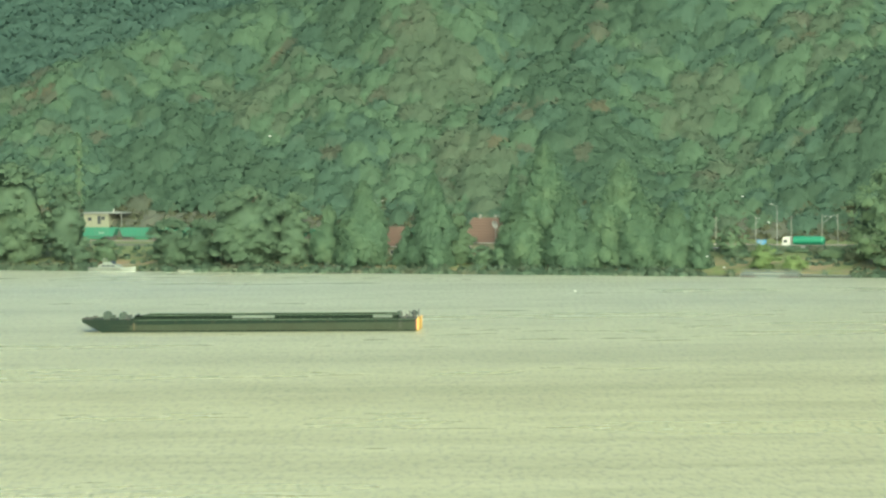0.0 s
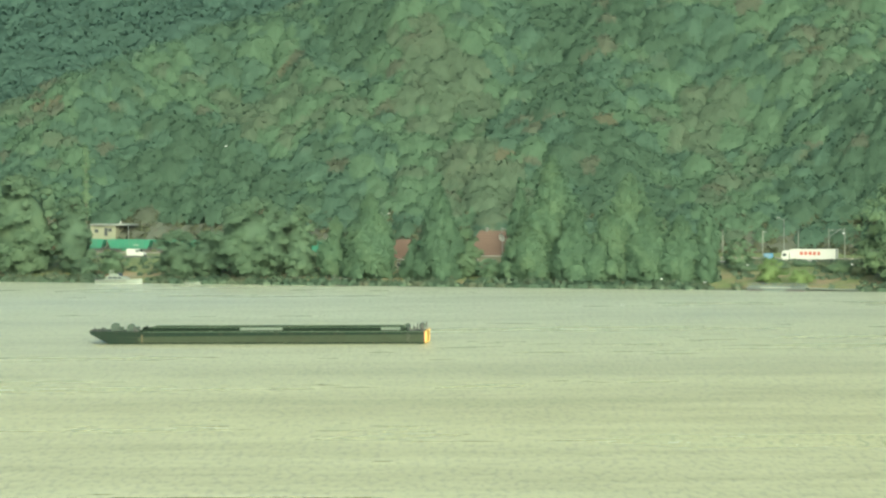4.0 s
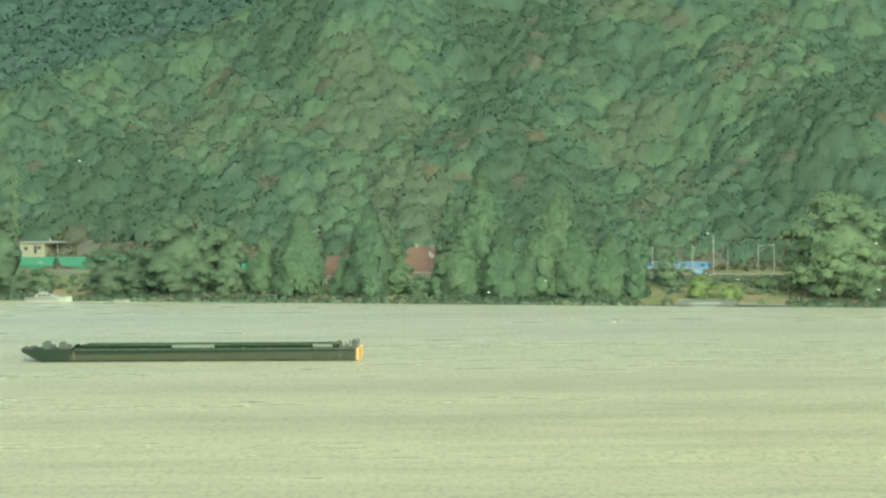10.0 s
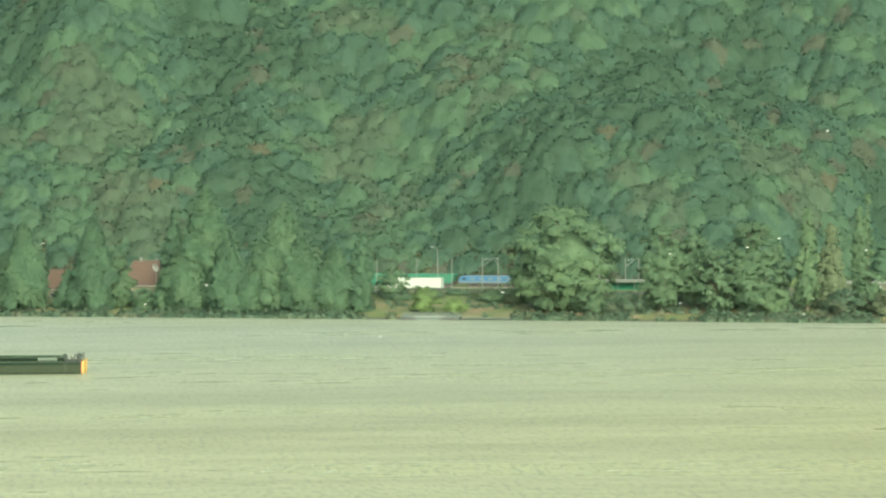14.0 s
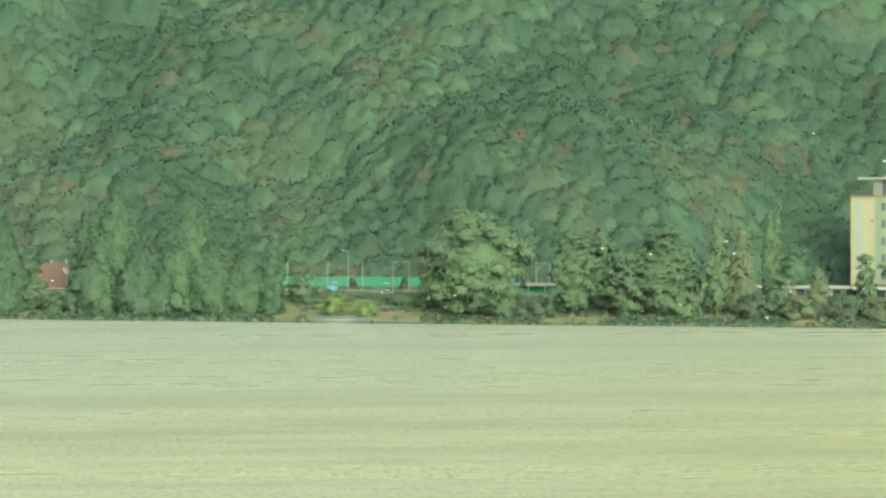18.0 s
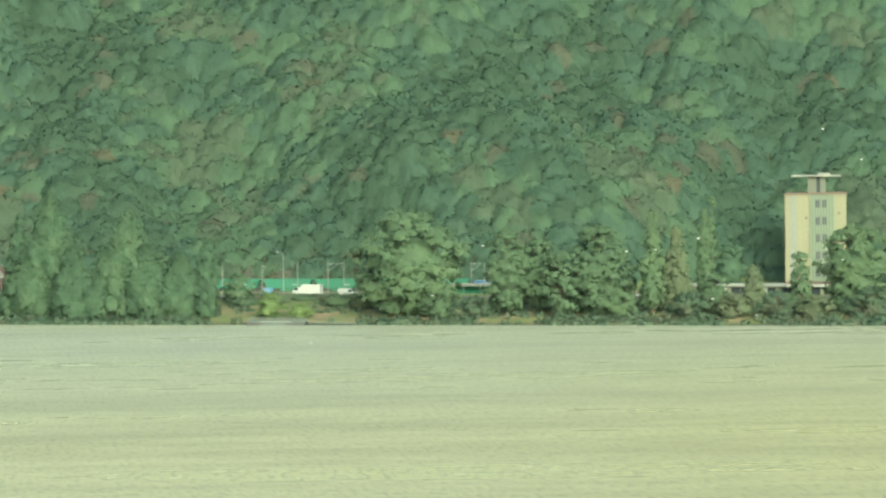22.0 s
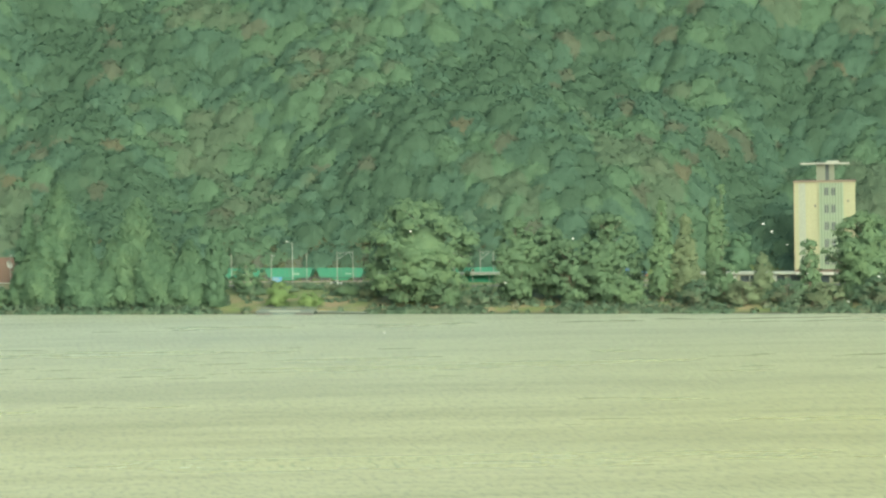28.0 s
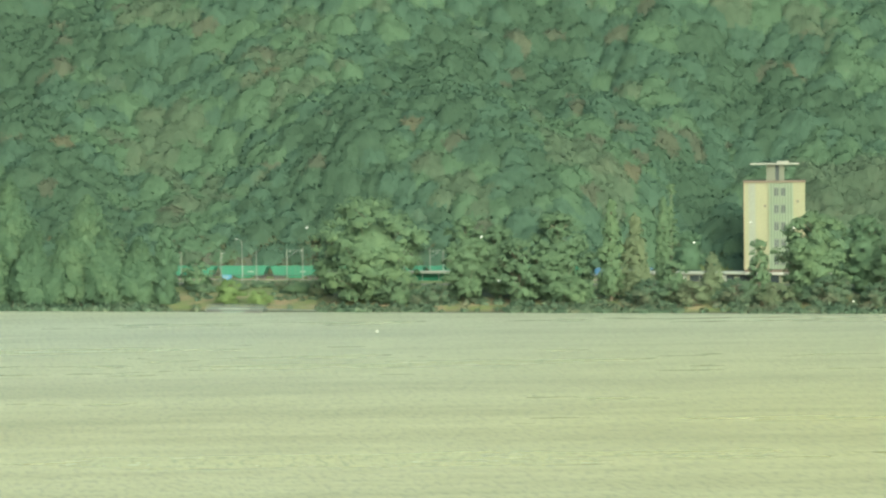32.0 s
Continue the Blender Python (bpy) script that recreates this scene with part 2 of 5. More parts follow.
HOLD_DARK = worn("hold_steel", (0.006, 0.012, 0.008), 0.85, dirt=(0.025, 0.03, 0.02), amount=0.5, gloss=0.1)
BARGE_YELLOW = worn("yellow_stern_paint", (0.48, 0.31, 0.09), 0.7, dirt=(0.3, 0.12, 0.04), amount=0.5, grain=0.6)
WINCH_GREY = worn("winch_grey_paint", (0.035, 0.052, 0.043), 0.7, dirt=(0.05, 0.045, 0.03), amount=0.5, gloss=0.2)
DECK_PALE = worn("pale_deck_plate", (0.07, 0.095, 0.078), 0.7, amount=0.4)
TOWER_YELLOW = worn("pale_yellow_render", (0.155, 0.157, 0.103), 0.85, dirt=(0.215, 0.187, 0.129), amount=0.35, grain=0.3)
TOWER_GREEN = worn("pale_green_render", (0.125, 0.162, 0.120), 0.85, dirt=(0.172, 0.170, 0.129), amount=0.35, grain=0.4)
TOWER_PALE = worn("pale_grey_render", (0.138, 0.153, 0.133), 0.8, amount=0.25, grain=0.3)
ROOF_BROWN = worn("brown_roof_edge", (0.1, 0.075, 0.06), 0.8, amount=0.4)
TILE_RED = worn("red_roof_tiles", (0.105, 0.068, 0.052), 0.85, dirt=(0.079, 0.069, 0.052), amount=0.6, grain=0.8)
PLASTER = worn("cream_plaster", (0.16, 0.168, 0.12), 0.9, amount=0.3, grain=0.4)
ROOF_GREY = worn("grey_sheet_roof", (0.17, 0.19, 0.18), 0.6, 0.2, amount=0.3)
FEATHER = worn("white_feathers", (0.82, 0.82, 0.8), 0.8, amount=0.08)
FEATHER_GREY = worn("grey_wing_feathers", (0.5, 0.52, 0.54), 0.8, amount=0.1)
RUST = worn("rust", (0.06, 0.055, 0.03), 0.85, dirt=(0.12, 0.06, 0.03), amount=0.5)
BOAT_WHITE = worn("weathered_boat_white", (0.15, 0.175, 0.15), 0.6, amount=0.3)
BRUSH = foliage("cutting_brush", (0.066, 0.081, 0.052), (0.075, 0.088, 0.056), (0.088, 0.096, 0.062), dry=(0.128, 0.118, 0.082), dry_at=0.6)
STAGE_GREY = worn("grey_green_steel", (0.075, 0.098, 0.09), 0.7, 0.0, amount=0.3)
RIM_GREEN = worn("weathered_green_rim", (0.075, 0.11, 0.075), 0.75, dirt=(0.06, 0.06, 0.04), amount=0.5, gloss=0.2)
FASCIA = worn("dull_white_fascia", (0.22, 0.24, 0.215), 0.6, amount=0.25)
TOWER_CORE = worn("grey_roof_house", (0.085, 0.095, 0.075), 0.85, amount=0.3)
# darker copy of the rib green: shade between the ribs put into the colour
TOWER_BAY_SHADE = worn("shaded_green_bay", (0.085, 0.11, 0.08), 0.85, amount=0.3, grain=0.4)

# ---- mesh helpers ----
class Shape:
    def __init__(self):
        self.v, self.f = [], []

    def add(self, verts, faces):
        k = len(self.v)
        self.v += [tuple(p) for p in verts]
        self.f += [tuple(i + k for i in f) for f in faces]
        return self

    def box(self, x0, x1, y0, y1, z0, z1):
        v = [(x, y, z) for z in (z0, z1) for y in (y0, y1) for x in (x0, x1)]
        return self.add(v, [(0, 2, 3, 1), (4, 5, 7, 6), (0, 1, 5, 4), (2, 6, 7, 3), (0, 4, 6, 2), (1, 3, 7, 5)])

    def prism(self, outline, y0, y1):
        """An outline in x and z, drawn out along y."""
        n = len(outline)
        v = [(x, y0, z) for x, z in outline] + [(x, y1, z) for x, z in outline]
        f = [tuple(range(n)), tuple(range(2 * n - 1, n - 1, -1))]
        f += [(i, i + n, (i + 1) % n + n, (i + 1) % n) for i in range(n)]
        return self.add(v, f)

    def slab(self, outline, z0, z1):
        """An outline in x and y, drawn out along z."""
        n = len(outline)
        v = [(x, y, z0) for x, y in outline] + [(x, y, z1) for x, y in outline]
        f = [tuple(range(n - 1, -1, -1)), tuple(range(n, 2 * n))]
        f += [(i, (i + 1) % n, (i + 1) % n + n, i + n) for i in range(n)]
        return self.add(v, f)

    def tube(self, a, b, r0, r1=None, n=8):
        r1 = r0 if r1 is None else r1
        a, b = Vector(a), Vector(b)
        q = (b - a).to_track_quat("Z", "Y")
        v = []
        for p, r in ((a, r0), (b, r1)):
            v += [p + q @ Vector((math.cos(6.28319 * i / n) * r, math.sin(6.28319 * i / n) * r, 0)) for i in range(n)]
        f = [(i, (i + 1) % n, (i + 1) % n + n, i + n) for i in range(n)]
        f += [tuple(range(n - 1, -1, -1)), tuple(range(n, 2 * n))]
        return self.add(v, f)

    def lathe(self, centre, outline, n=12, axis="z"):
        """Rings (radius, height) turned about an axis through centre."""
        v, f = [], []
        for r, h in outline:
            for i in range(n):
                x, y = math.cos(6.28319 * i / n) * r, math.sin(6.28319 * i / n) * r
                v.append(Vector(centre) + Vector({"z": (x, y, h), "y": (x, h, y), "x": (h, x, y)}[axis]))
        for k in range(len(outline) - 1):
            f += [(k * n + i, k * n + (i + 1) % n, (k + 1) * n + (i + 1) % n, (k + 1) * n + i) for i in range(n)]
        f += [tuple(range(n - 1, -1, -1)), tuple(range(len(v) - n, len(v)))]
        return self.add(v, f)

    def mesh(self, name, mat):
        me = bpy.data.meshes.new(name)
        me.from_pydata(self.v, [], self.f)
        me.materials.append(mat)
        return me


def part(name, shape, mat, parent=None, label=""):
    ob = new(name, shape.mesh(name, mat) if isinstance(shape, Shape) else shape)
    if parent is not None:
        ob.parent = parent
    if label:
        ob["label"] = label
    return ob


def thing(name, m, label, category, group="", kind=""):
    ob = new(name)
    ob.empty_display_size = 0.5
    ob.matrix_world = m
    return tagged(ob, label, category, group, kind)


def leaf_mesh(name, verts, shade, mat, shell=None, slots=None):
    """Loose leafy sprays (4 corners each) over inner masses. shade: the way in which each spray catches the light.
    shell: corners, triangles and normals of the masses; slots: a material for each face where mat is a list."""
    me = bpy.data.meshes.new(name)
    n = len(verts) // 4
    idx = np.arange(4 * n, dtype=np.int32)
    sizes = np.full(n, 4, dtype=np.int32)
    normals = np.repeat(shade, 4, axis=0)
    if shell is not None:
        ev, ef, en = shell
        idx = np.concatenate([idx, (ef + len(verts)).ravel().astype(np.int32)])
        sizes = np.concatenate([sizes, np.full(len(ef), ef.shape[1], dtype=np.int32)])
        verts = np.concatenate([verts, ev])
        normals = np.concatenate([normals, en])
    me.vertices.add(len(verts))
    me.vertices.foreach_set("co", np.ascontiguousarray(verts, dtype=np.float32).ravel())
    me.loops.add(len(idx))
    me.loops.foreach_set("vertex_index", idx)
    me.polygons.add(len(sizes))
    me.polygons.foreach_set("loop_start", np.concatenate([[0], np.cumsum(sizes)[:-1]]).astype(np.int32))
    me.polygons.foreach_set("loop_total", sizes)
    me.polygons.foreach_set("use_smooth", np.ones(len(sizes), dtype=bool))
    me.update(calc_edges=True)
    normals = normals / (np.linalg.norm(normals, axis=1, keepdims=True) + 1e-9)
    soft = me.attributes.new("custom_normal", "FLOAT_VECTOR", "POINT")
    soft.data.foreach_set("vector", np.ascontiguousarray(normals, dtype=np.float32).ravel())
    for one in mat if isinstance(mat, list) else [mat]:
        me.materials.append(one)
    if slots is not None:
        me.polygons.foreach_set("material_index", slots.astype(np.int32))
    return me


def ball(level):
    """Corners and triangles of a unit icosphere."""
    bm = bmesh.new()
    bmesh.ops.create_icosphere(bm, subdivisions=level, radius=1)
    bm.verts.index_update()
    v = np.array([p.co[:] for p in bm.verts])
    f = np.array([[c.index for c in t.verts] for t in bm.faces])
    bm.free()
    return v, f


BALLS = {level: ball(level) for level in (1, 2)}


def clump(level, rng, rough=0.16):
    """The leafy mass inside a clump: a lumpy closed shell, corners only."""
    v = BALLS[level][0]
    a, c, e = rng.normal(size=(3, 3)) * 2.2
    wave = np.sin(v @ a * 1.3 + 1) + np.sin(v @ c * 2.1 + 2) + 0.7 * np.sin(v @ e * 3.4)
    return v * (0.93 + rough * 0.45 * wave[:, None] + rng.normal(scale=rough * 0.4, size=(len(v), 1)))


def unit(v):
    return v / (np.linalg.norm(v, axis=-1, keepdims=True) + 1e-9)


def sprays(points, size, rng, out, loose, light):
    """One leafy spray, a small leaning quad, at each point; out: the way that it tends to face. Also the way in which each catches the light."""
    n = len(points)
    nrm = rng.normal(size=(n, 3))
    nrm /= np.linalg.norm(nrm, axis=1, keepdims=True)
    nrm = nrm * loose + out
    nrm[:, 2] += 0.15
    nrm *= np.where((nrm * light).sum(1) < 0, -1.0, 1.0)[:, None]
    nrm /= np.linalg.norm(nrm, axis=1, keepdims=True) + 1e-9
    a = np.cross(nrm, rng.normal(size=(n, 3)))
    a /= np.linalg.norm(a, axis=1, keepdims=True) + 1e-9
    b = np.cross(nrm, a)
    s = size * rng.uniform(0.55, 1.35, (n, 1))
    a, b = a * s, b * s * rng.uniform(0.5, 0.9, (n, 1))
    return np.stack([points - a * 0.9 - b * 0.3, points + a * 0.1 - b, points + a + b * 0.25, points - a * 0.15 + b], 1).reshape(-1, 3), unit(light + 0.28 * nrm)


def over_boughs(centres, radii, count, rng, squat=(1, 1, 1), under=-0.6, fluff=0.12):
    """About count points over a heap of leafy boughs, outside one another, and the way out of its bough at each."""
    share = radii ** 2 / (radii ** 2).sum()
    k = rng.choice(len(radii), size=int(count * 3), p=share)
    d = unit(rng.normal(size=(len(k), 3)))
    k, d = k[d[:, 2] > under], d[d[:, 2] > under]
    p = centres[k] + d * radii[k, None] * np.array(squat) * rng.normal(1.0, fluff, (len(k), 1)).clip(0.3, 1.5)
    gap = np.linalg.norm((p[:, None] - centres[None]) / np.array(squat), axis=2) / radii[None]
    gap[np.arange(len(k)), k] = 2
    ok = np.nonzero(gap.min(1) > 0.86)[0][:count]
    return p[ok], d[ok], k[ok]


def inner_masses(centres, radii, rng, share, squat=(1, 1, 1), level=1):
    """The dense inside of each bough: corners, triangles, normals."""
    v, t = BALLS[level]
    ev = np.concatenate([clump(level, rng, 0.2) * r * share * np.array(squat) + c for c, r in zip(centres, radii)])
    ef = np.concatenate([t + i * len(v) for i in range(len(radii))])
    return ev, ef, np.tile(v, (len(radii), 1))


# ---- water and ground ----
river = Shape()
for i, (y0, y1) in enumerate(((-400, 700), (700, 1300), (1300, 1900))):
    river.add([(-2500, y0, 0), (2500, y0, 0), (2500, y1, 0), (-2500, y1, 0)], [(0, 1, 2, 3)])
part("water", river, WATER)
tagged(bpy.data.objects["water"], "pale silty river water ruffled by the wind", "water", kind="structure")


def land_sheet():
    ss = sorted(set([-2600, -1600, -1000, -700, -500, -400, -330] + list(range(-270, 400, 5)) + [430, 500, 650, 900, 1300, 2000, 2800]))
    ns = [-60, -20, -6] + list(np.arange(-2, 60, 2.0)) + list(range(60, 109, 8)) + list(range(110, 330, 4)) + [340, 370, 400, 460, 540, 700, 1000, 1600, 2400]
    sh = Shape()
    for n in ns:
        for s in ss:
            sh.v.append(tuple(site(s, n, land(s, n) - 1.6 * smooth(4, 16, n - 106 - 36 * smooth(150, 195, s)))))
    w = len(ss)
    for j in range(len(ns) - 1):
        for i in range(w - 1):
            sh.f.append((j * w + i, j * w + i + 1, (j + 1) * w + i + 1, (j + 1) * w + i))
    # the near bank, under and behind the camera
    near = [(-400, 62), (-60, 61), (4, 60.2), (20, 50), (90, 12), (150, -3)]
    xs = [-2500, -600, -100, -20, 20, 100, 600, 2500]
    k = len(sh.v)
    for y, z in near:
        for x in xs:
            sh.v.append((x, y, z))
    for j in range(len(near) - 1):
        for i in range(len(xs) - 1):
            a = k + j * len(xs) + i
            sh.f.append((a, a + 1, a + len(xs) + 1, a + len(xs)))
    return sh


tagged(part("ground", land_sheet(), GROUND), "dry grass, sand and leaf litter of the bank and hillside, darkened as shade under the wood", "ground", kind="structure")


# ---- the rock cutting at the foot of the hill ----
def cutting():
    sh = Shape()
    ss, ns = list(range(-260, 160, 3)), [103.5, 105.5, 107, 109, 111.5, 114, 117, 120]
    for n in ns:
        for s in ss:
            lift = 0.4 + 1.1 * smooth(105, 110, n) + 1.3 * noise.fractal(Vector((s * 0.22, n * 0.3, 2.0)), 1.0, 2.0, 3)
            if n == ns[0]:
                lift = -0.6
            if n == ns[-1]:
                lift = -0.5
            sh.v.append(tuple(site(s, n, land(s, n) + lift)))
    w = len(ss)
    for j in range(len(ns) - 1):
        sh.f += [(j * w + i, j * w + i + 1, (j + 1) * w + i + 1, (j + 1) * w + i) for i in range(w - 1)]
    return tagged(part("rock_cutting", sh, ROCK), "grey-brown rock cutting at the foot of the hill behind the railway", "rock face", kind="structure")


cutting()


# ---- the wooded hill ----
SLOPE_LIGHT = np.array(EN * -0.45) + np.array([0, 0, 0.55])     # the mean lie of the leaves on the slope


def stand_of(s, n, rng):
    """Which leaf a tree of the wood bears: stands of one kind, with strays among them; deep and light stands also
    imitate relief shading.
    """
    stand = 1.15 * noise.fractal(Vector((s * 0.022 + n * 0.012, n * 0.02, 5.0)), 1.0, 2.0, 3) + 0.15 * rng.normal()
    if rng.random() < 0.025 + 0.12 * max(0.0, noise.noise(Vector((s * 0.02, n * 0.03, 11.0)))):
        return 5 if rng.random() < 0.85 else 6
    return 1 if stand < -0.22 else 0 if stand < 0.12 else 2 if stand < 0.4 else 3


def canopy(s0, s1, n0, n1, ds, dn, pitch, wide, tall, spray, rng):
    """The leafy roof of the wood: crown beside crown, each a lumpy dome, over the rolling ground, with sprays of leaves on it."""
    gs, gn = np.arange(s0, s1, ds), np.arange(n0, n1, dn)
    pitch_n = pitch * 0.7
    # crowns on a loose lattice
    ci, cj = np.meshgrid(np.arange(int((s1 - s0) / pitch) + 5), np.arange(int((n1 - n0) / pitch_n) + 5), indexing="ij")
    cs = s0 + (ci - 2 + rng.uniform(-0.4, 0.4, ci.shape)) * pitch
    cn = n0 + (cj - 1 + rng.uniform(-0.4, 0.4, ci.shape)) * pitch_n
    cr = rng.uniform(*wide, ci.shape) * np.where(rng.random(ci.shape) < 0.15, 1.25, 1.0)
    ch = cr * rng.uniform(*tall, ci.shape)
    slot = np.zeros(ci.shape, dtype=np.int32)
    for a in range(ci.shape[0]):
        for c in range(ci.shape[1]):
            u, v = cs[a, c], cn[a, c]
            near = 36 * smooth(150, 195, u) + (112 + 3 * noise.noise(Vector((u * 0.06, 1.0, 1.0))) + 6 * smooth(-90, -120, u) if u < 120 else 108)
            if v < near:
                ch[a, c] = 0.0
            slot[a, c] = stand_of(u, v, rng)
    grid = np.zeros((len(gs), len(gn), 3))
    keep = np.zeros((len(gs), len(gn)), dtype=bool)
    kind = np.zeros((len(gs), len(gn)), dtype=np.int32)
    for a, s in enumerate(gs):
        for c, n in enumerate(gn):
            js, jn = s + rng.uniform(-0.3, 0.3) * ds, n + rng.uniform(-0.3, 0.3) * dn
            p = site(js, jn)
            if not -0.094 < p.x / p.y < 0.197:
                continue
            z = land(js, jn)
            if (z - 62) / p.y > 0.027:
                continue
            w = noise.noise_vector(Vector((js * 0.22, jn * 0.22, 7.0)))
            u, v = js + 0.8 * w.x, jn + 0.8 * w.y
            k, q = int((u - s0) / pitch + 2), int((v - n0) / pitch_n + 1)
            k0, q0 = max(0, k - 1), max(0, q - 1)
            hood = ch[k0:k + 3, q0:q + 3]
            d2 = ((cs[k0:k + 3, q0:q + 3] - u) ** 2 + 1.5 * (cn[k0:k + 3, q0:q + 3] - v) ** 2) / cr[k0:k + 3, q0:q + 3] ** 2
            rise = hood * np.sqrt(np.maximum(0.0, 1 - d2))
            best = int(rise.argmax())
            up = rise.flat[best]
            kind[a, c] = slot[k0:k + 3, q0:q + 3].flat[best]
            if up > 0:
                up += (0.6 * w.z + 0.8 * noise.noise(Vector((js * 0.42, jn * 0.42, 2.0))) + 0.5 * noise.noise(Vector((js * 0.95, jn * 0.95, 9.0))) + rng.normal(scale=0.08)) * min(1.0, up)
            p = site(js, jn - 0.2 * up, z - 1.2 + 0.95 * up)
            grid[a, c] = p
            keep[a, c] = up > 0.02 or hood.min() > 0
    full = keep[:-1, :-1] & keep[1:, :-1] & keep[:-1, 1:] & keep[1:, 1:]
    index = np.arange(keep.size).reshape(keep.shape)
    a, c = np.nonzero(full)
    faces = np.stack([index[a, c], index[a + 1, c], index[a + 1, c + 1], index[a, c + 1]], 1)
    nrm = np.cross(grid[1:, :-1] - grid[:-1, :-1], grid[:-1, 1:] - grid[:-1, :-1])[a, c]
    nrm /= np.linalg.norm(nrm, axis=1, keepdims=True) + 1e-9
    nrm *= np.sign(nrm[:, 2:3])
    # light falls softly on the leaf: the lie of each crown, eased towards that of the slope
    lie = unit(0.6 * nrm + 0.5 * SLOPE_LIGHT)
    leaves, light = [], []
    for layer in range(4):
        at = grid[a, c] + (grid[a + 1, c] - grid[a, c]) * rng.random((len(a), 1)) + (grid[a, c + 1] - grid[a, c]) * rng.random((len(a), 1))
        lift = rng.uniform(0.1, 1.5 + 0.9 * layer, (len(a), 1)) * spray
        quad, soft = sprays(at + nrm * lift, spray, rng, nrm + 0.4 * SLOPE_LIGHT, 1.0, lie)
        leaves.append(quad)
        light.append(soft)
    used = np.unique(faces)
    back = np.full(keep.size, -1)
    back[used] = np.arange(len(used))
    faces = back[faces]
    corner = np.zeros((len(used), 3))
    for k in range(4):
        np.add.at(corner, faces[:, k], lie)
    return np.concatenate(leaves), np.concatenate(light), grid.reshape(-1, 3)[used], faces, unit(corner), kind[a, c]


def hill_wood():
    rng = np.random.default_rng(4)
    near = canopy(-260, 310, 108, 345, 0.8, 0.7, 6.2, (3.2, 5.0), (0.75, 1.15), 0.4, rng)
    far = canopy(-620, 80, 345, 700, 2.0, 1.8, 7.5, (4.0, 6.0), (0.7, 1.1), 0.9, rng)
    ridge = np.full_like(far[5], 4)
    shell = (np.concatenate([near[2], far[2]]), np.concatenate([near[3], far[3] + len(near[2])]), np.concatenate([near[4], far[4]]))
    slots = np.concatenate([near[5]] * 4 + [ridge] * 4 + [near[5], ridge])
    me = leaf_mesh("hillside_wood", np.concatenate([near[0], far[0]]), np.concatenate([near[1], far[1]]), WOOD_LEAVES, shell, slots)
    return tagged(new("hillside_wood", me), "dense green broadleaf wood covering the steep hillside", "wood", kind="stuff")


hill_wood()


# ---- trees of the bank ----
def crown_width(kind, k):
    """Half width of a crown at height k (0 foot, 1 top), as a share of its greatest."""
    if kind == "round":
        return math.sqrt(max(0.0, 1 - (abs(k - 0.48) / 0.54) ** 2.4))
    if kind == "poplar":
        return max(0.0, 1 - max(0.0, (k - 0.05) / 0.96) ** 1.9) ** 0.75
    if kind == "column":
        return math.sqrt(max(0.0, 1 - max(0.0, (k - 0.5) / 0.51) ** 2))
    return math.sqrt(max(0.0, 1 - max(0.0, (k - 0.3) / 0.72) ** 2))      # spreading


FRONT = np.array([0, -0.35, 0.2])


